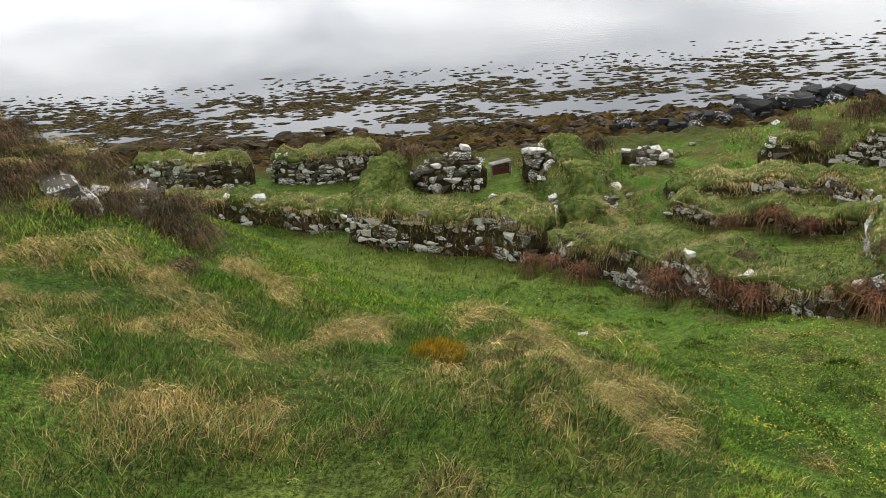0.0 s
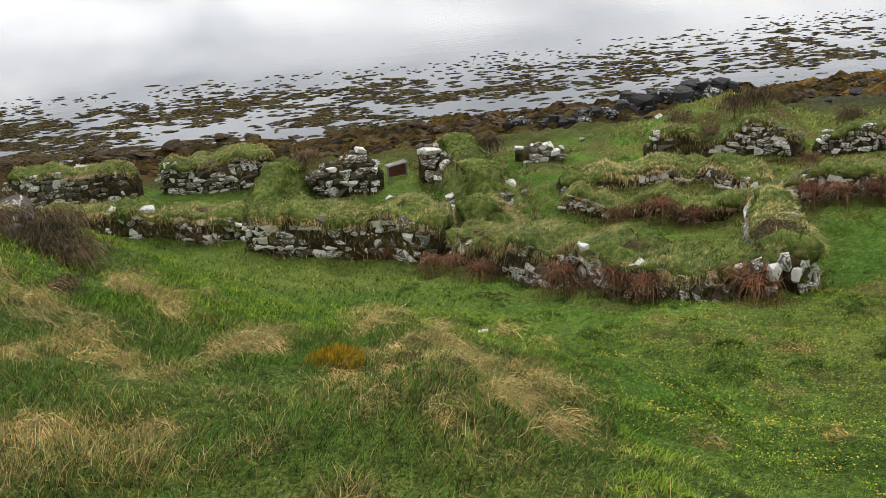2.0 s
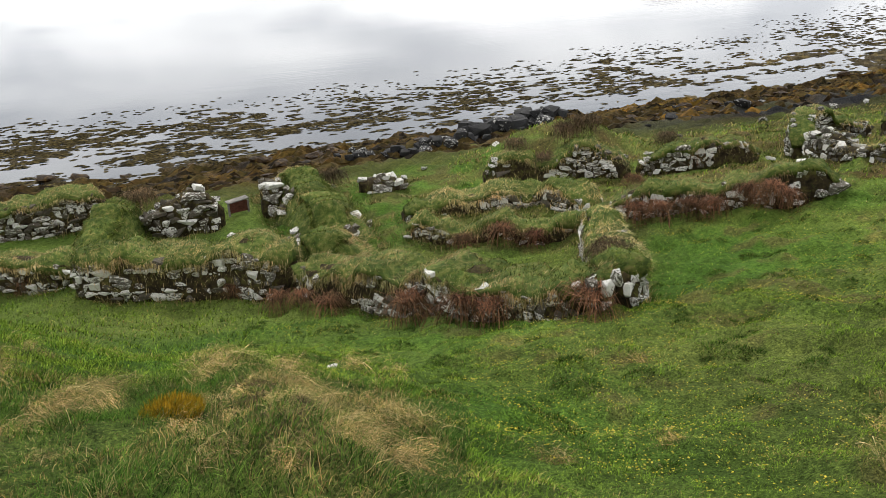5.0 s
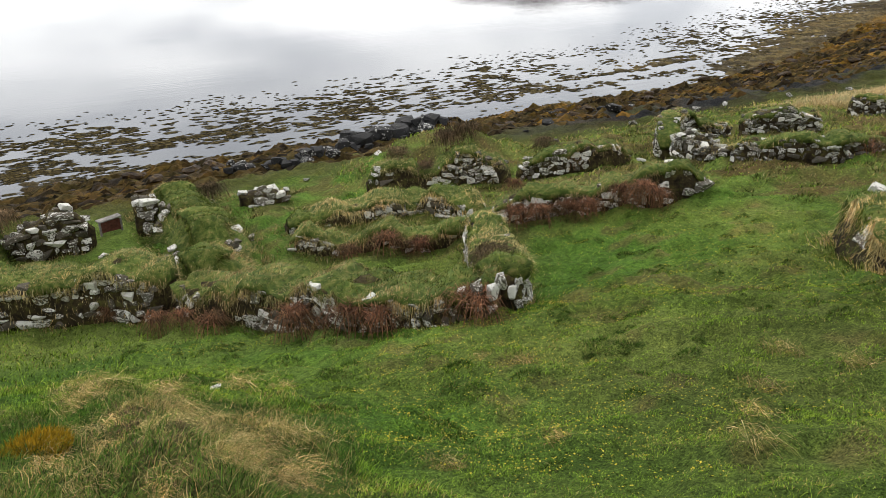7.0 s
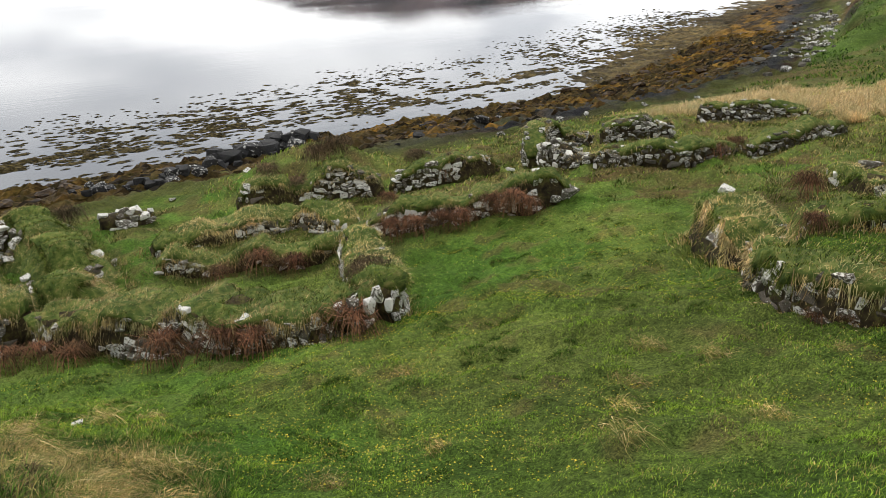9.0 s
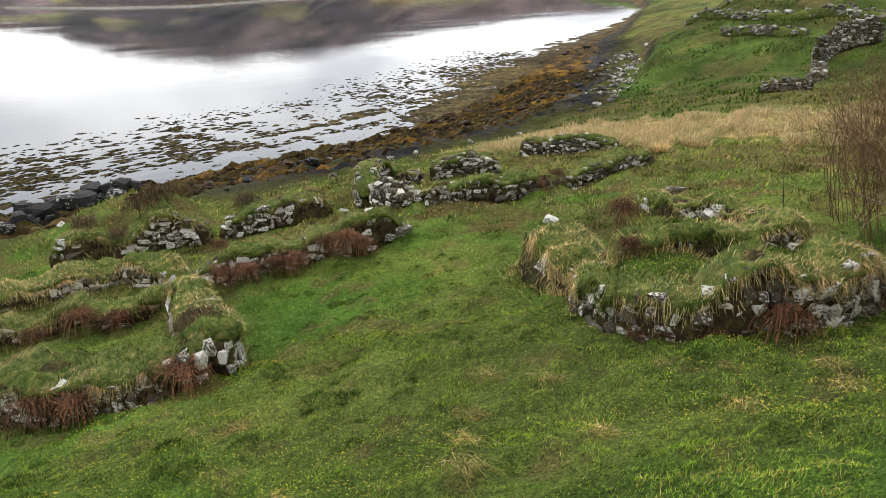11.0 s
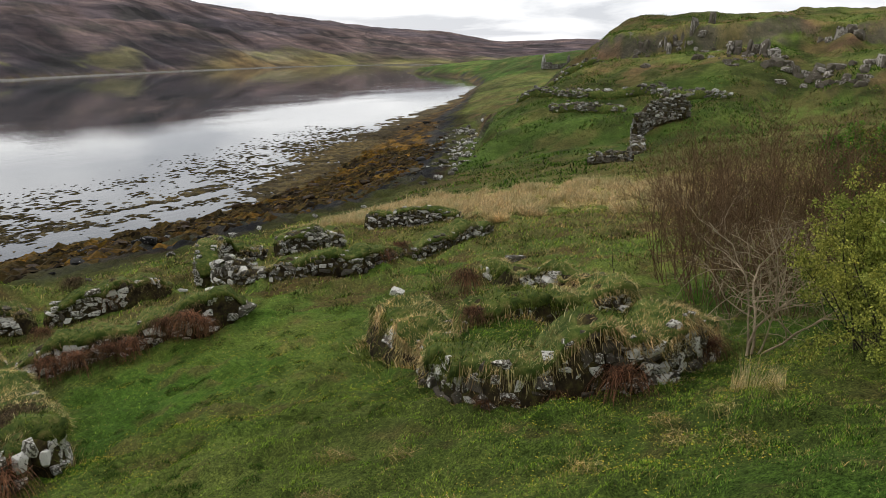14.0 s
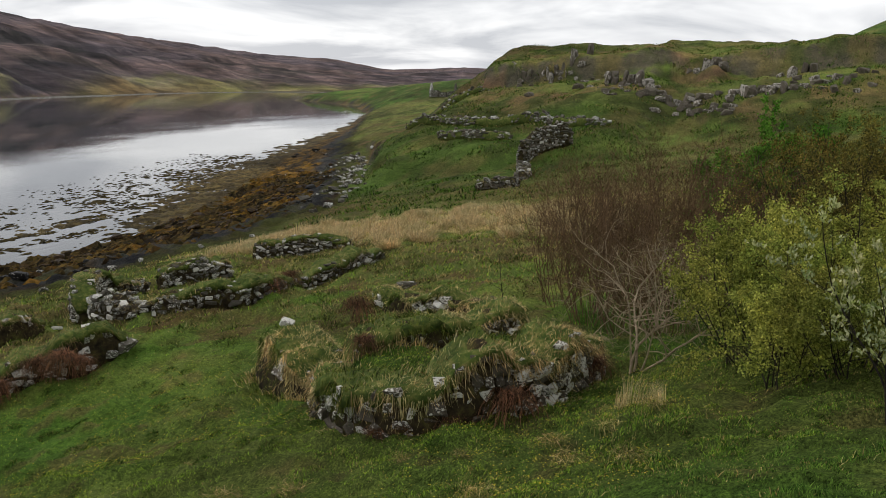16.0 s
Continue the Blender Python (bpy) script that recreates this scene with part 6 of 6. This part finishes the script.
def draped_wrack(count, sides=7):
    """Tufts of weed lying over the rocks and shingle of the low beach."""
    x = rng.uniform(-20, 90, count)
    y = rng.uniform(34.5, 47, count) + shore_shift(x)
    s = beach_line(x, y)
    band = np.interp(s, [34.5, 37.5, 40, 47], [0.0, 0.5, 1.0, 0.8])
    keep = (rng.random(count) < band * np.clip(0.75 + 0.8 * fbm(x / 3.2, y / 1.6, 112, 3), 0.1, 1)) & (smooth_ground(x, y) > 0.02)
    x, y = x[keep], y[keep]
    n = len(x)
    size = np.clip(rng.lognormal(-1.5, 0.45, n), 0.08, 0.5)
    turn = np.arange(sides) * 2 * np.pi / sides + rng.uniform(0, 6.28, (n, 1))
    reach = size[:, None] * rng.uniform(0.5, 1.5, (n, sides))
    rx, ry = x[:, None] + np.cos(turn) * reach * 1.5, y[:, None] + np.sin(turn) * reach
    rim = np.stack([rx, ry, ground(rx.ravel(), ry.ravel()).reshape(n, sides) + rng.uniform(-0.05, 0.03, (n, sides))], 2)
    top = np.stack([x, y, ground(x, y) + 0.08 + 0.35 * size], 1)[:, None]
    v = np.concatenate([top, rim], 1).reshape(-1, 3)
    k = np.arange(n)[:, None, None] * (sides + 1)
    j = np.arange(sides)
    f = (k + np.stack([0 * j, 1 + j, 1 + (j + 1) % sides], 1)).reshape(-1, 3)
    gold = np.clip(0.15 + 0.9 * fbm(x / 2.6, y / 1.8, 84, 3), 0, 1) * (0.25 + 0.75 * step(18, 32, x))
    return mesh_of("beach_wrack", v, f, GOLD_WRACK, [("dry", "FLOAT", np.repeat(gold, sides + 1))])


tagged(placed("beach_wrack", draped_wrack(15000)), "brown and golden wrack draped over the shore rocks", "seaweed", kind="stuff")
tagged(placed("floating_wrack", wrack_mats(52000)), "olive-brown mats of seaweed floating in the shallows", "seaweed", kind="stuff")

# ---- trees and shrubs ----
SHRUBS = "shrubs beside the hut"
tree("grey_sapling", "leafless grey sapling with spreading pale branches", "tree", 14.6, 1.75, grown(501, 5, 2.9, 0.026, 0.75, 4, (10, 6, 4, 2), 0.015, 0.3, 0.14, 1.0, 0.68, 0.64), BARK, split=True)
tree("thin_sapling", "single thin bare sapling by the wall", "tree", 18.6, 5.4, grown(502, 1, 2.2, 0.018, 0.1, 1, (6,), 0.02, 0.1, 0.02, 0.7, 0.3), DARK_BARK, split=True)
willow = tree("bare_willow", "dense leafless willow with red-brown upright twigs", "shrub", 19.7, 3.6, grown(503, 20, 3.7, 0.012, 0.8, 3, (8, 5, 4), 0.09, 0.14, 0.6, 0.7, 0.5, 0.8), BROWN_BARK, None, SHRUBS)
for x, y, turn, k in [(21.4, 4.7, 70, 1.0), (20.4, 2.4, 140, 1.08), (22.6, 3.2, 200, 1.15), (18.2, 2.6, 260, 0.85), (22.0, 1.4, 310, 1.1), (19.3, 1.6, 20, 1.0), (24.0, 4.4, 100, 1.1), (17.4, 1.4, 160, 0.85), (20.6, 0.4, 230, 1.0), (18.8, 3.4, 330, 0.8), (23.4, 0.2, 15, 1.1), (21.6, 2.6, 120, 1.15)]:
    copy_thing(willow, pose(x, y, height(x, y), 0, 0, turn) @ Matrix.Scale(k, 4))
hazel = tree("young_hazel", "bushy hazel in fresh yellow-green leaf", "shrub", 11.2, -0.55, grown(504, 14, 1.9, 0.012, 1.1, 3, (7, 5, 3), 0.03, 0.14, 0.45, 0.85, 0.55), DARK_BARK, (LEAF_LIME, 26000, 0.036, {"slender": 0.75}), SHRUBS)
# the last three stand unseen to the right, added to shade the grass
for x, y, turn, k in [(12.6, -0.2, 90, 1.05), (13.8, -1.0, 200, 1.25), (10.3, -1.3, 300, 0.8), (12.4, -1.9, 40, 1.15), (15.6, -1.2, 130, 1.2), (9.4, -3.4, 70, 1.3), (7.2, -4.4, 250, 1.2), (11.2, -4.0, 160, 1.35)]:
    copy_thing(hazel, pose(x, y, height(x, y), 0, 0, turn) @ Matrix.Scale(k, 4))
olive = tree("olive_shrub", "shrub in thin olive and yellowish spring leaf", "shrub", 19.6, -2.0, grown(505, 14, 3.2, 0.016, 0.75, 3, (7, 5, 3), 0.06, 0.12, 0.5, 0.65, 0.55), DARK_BARK, (LEAF_OLIVE, 15000, 0.045, {"slender": 0.7}), SHRUBS)
for x, y, turn, k in [(17.0, -2.6, 120, 1.0), (22.4, -3.0, 220, 1.15), (17.6, -4.2, 20, 1.0), (25.0, -2.0, 50, 1.15), (15.6, -3.6, 300, 0.95), (20.4, -4.6, 160, 1.1)]:
    copy_thing(olive, pose(x, y, height(x, y), 0, 0, turn) @ Matrix.Scale(k, 4))
green = tree("green_tree", "small tree in bright fresh green leaf", "tree", 25.6, 0.6, grown(506, 6, 3.6, 0.04, 0.5, 3, (8, 6, 3), 0.05, 0.12, 0.3, 0.7, 0.5), DARK_BARK, (LEAF_GREEN, 12000, 0.09, {"slender": 0.75}), SHRUBS)
copy_thing(green, pose(27.5, -1.0, height(27.5, -1.0), 0, 0, 150) @ Matrix.Scale(1.1, 4))
tree("budding_willow", "willow with pale silver-green opening leaf buds on dark stems", "shrub", 8.7, -1.55, grown(507, 9, 2.2, 0.012, 0.55, 2, (7, 4), 0.05, 0.13, 0.25, 0.6, 0.45), DARK_BARK, (CATKIN, 4200, 0.055, {"slender": 0.45, "up": 0.8, "scatter": 0.015}), SHRUBS)
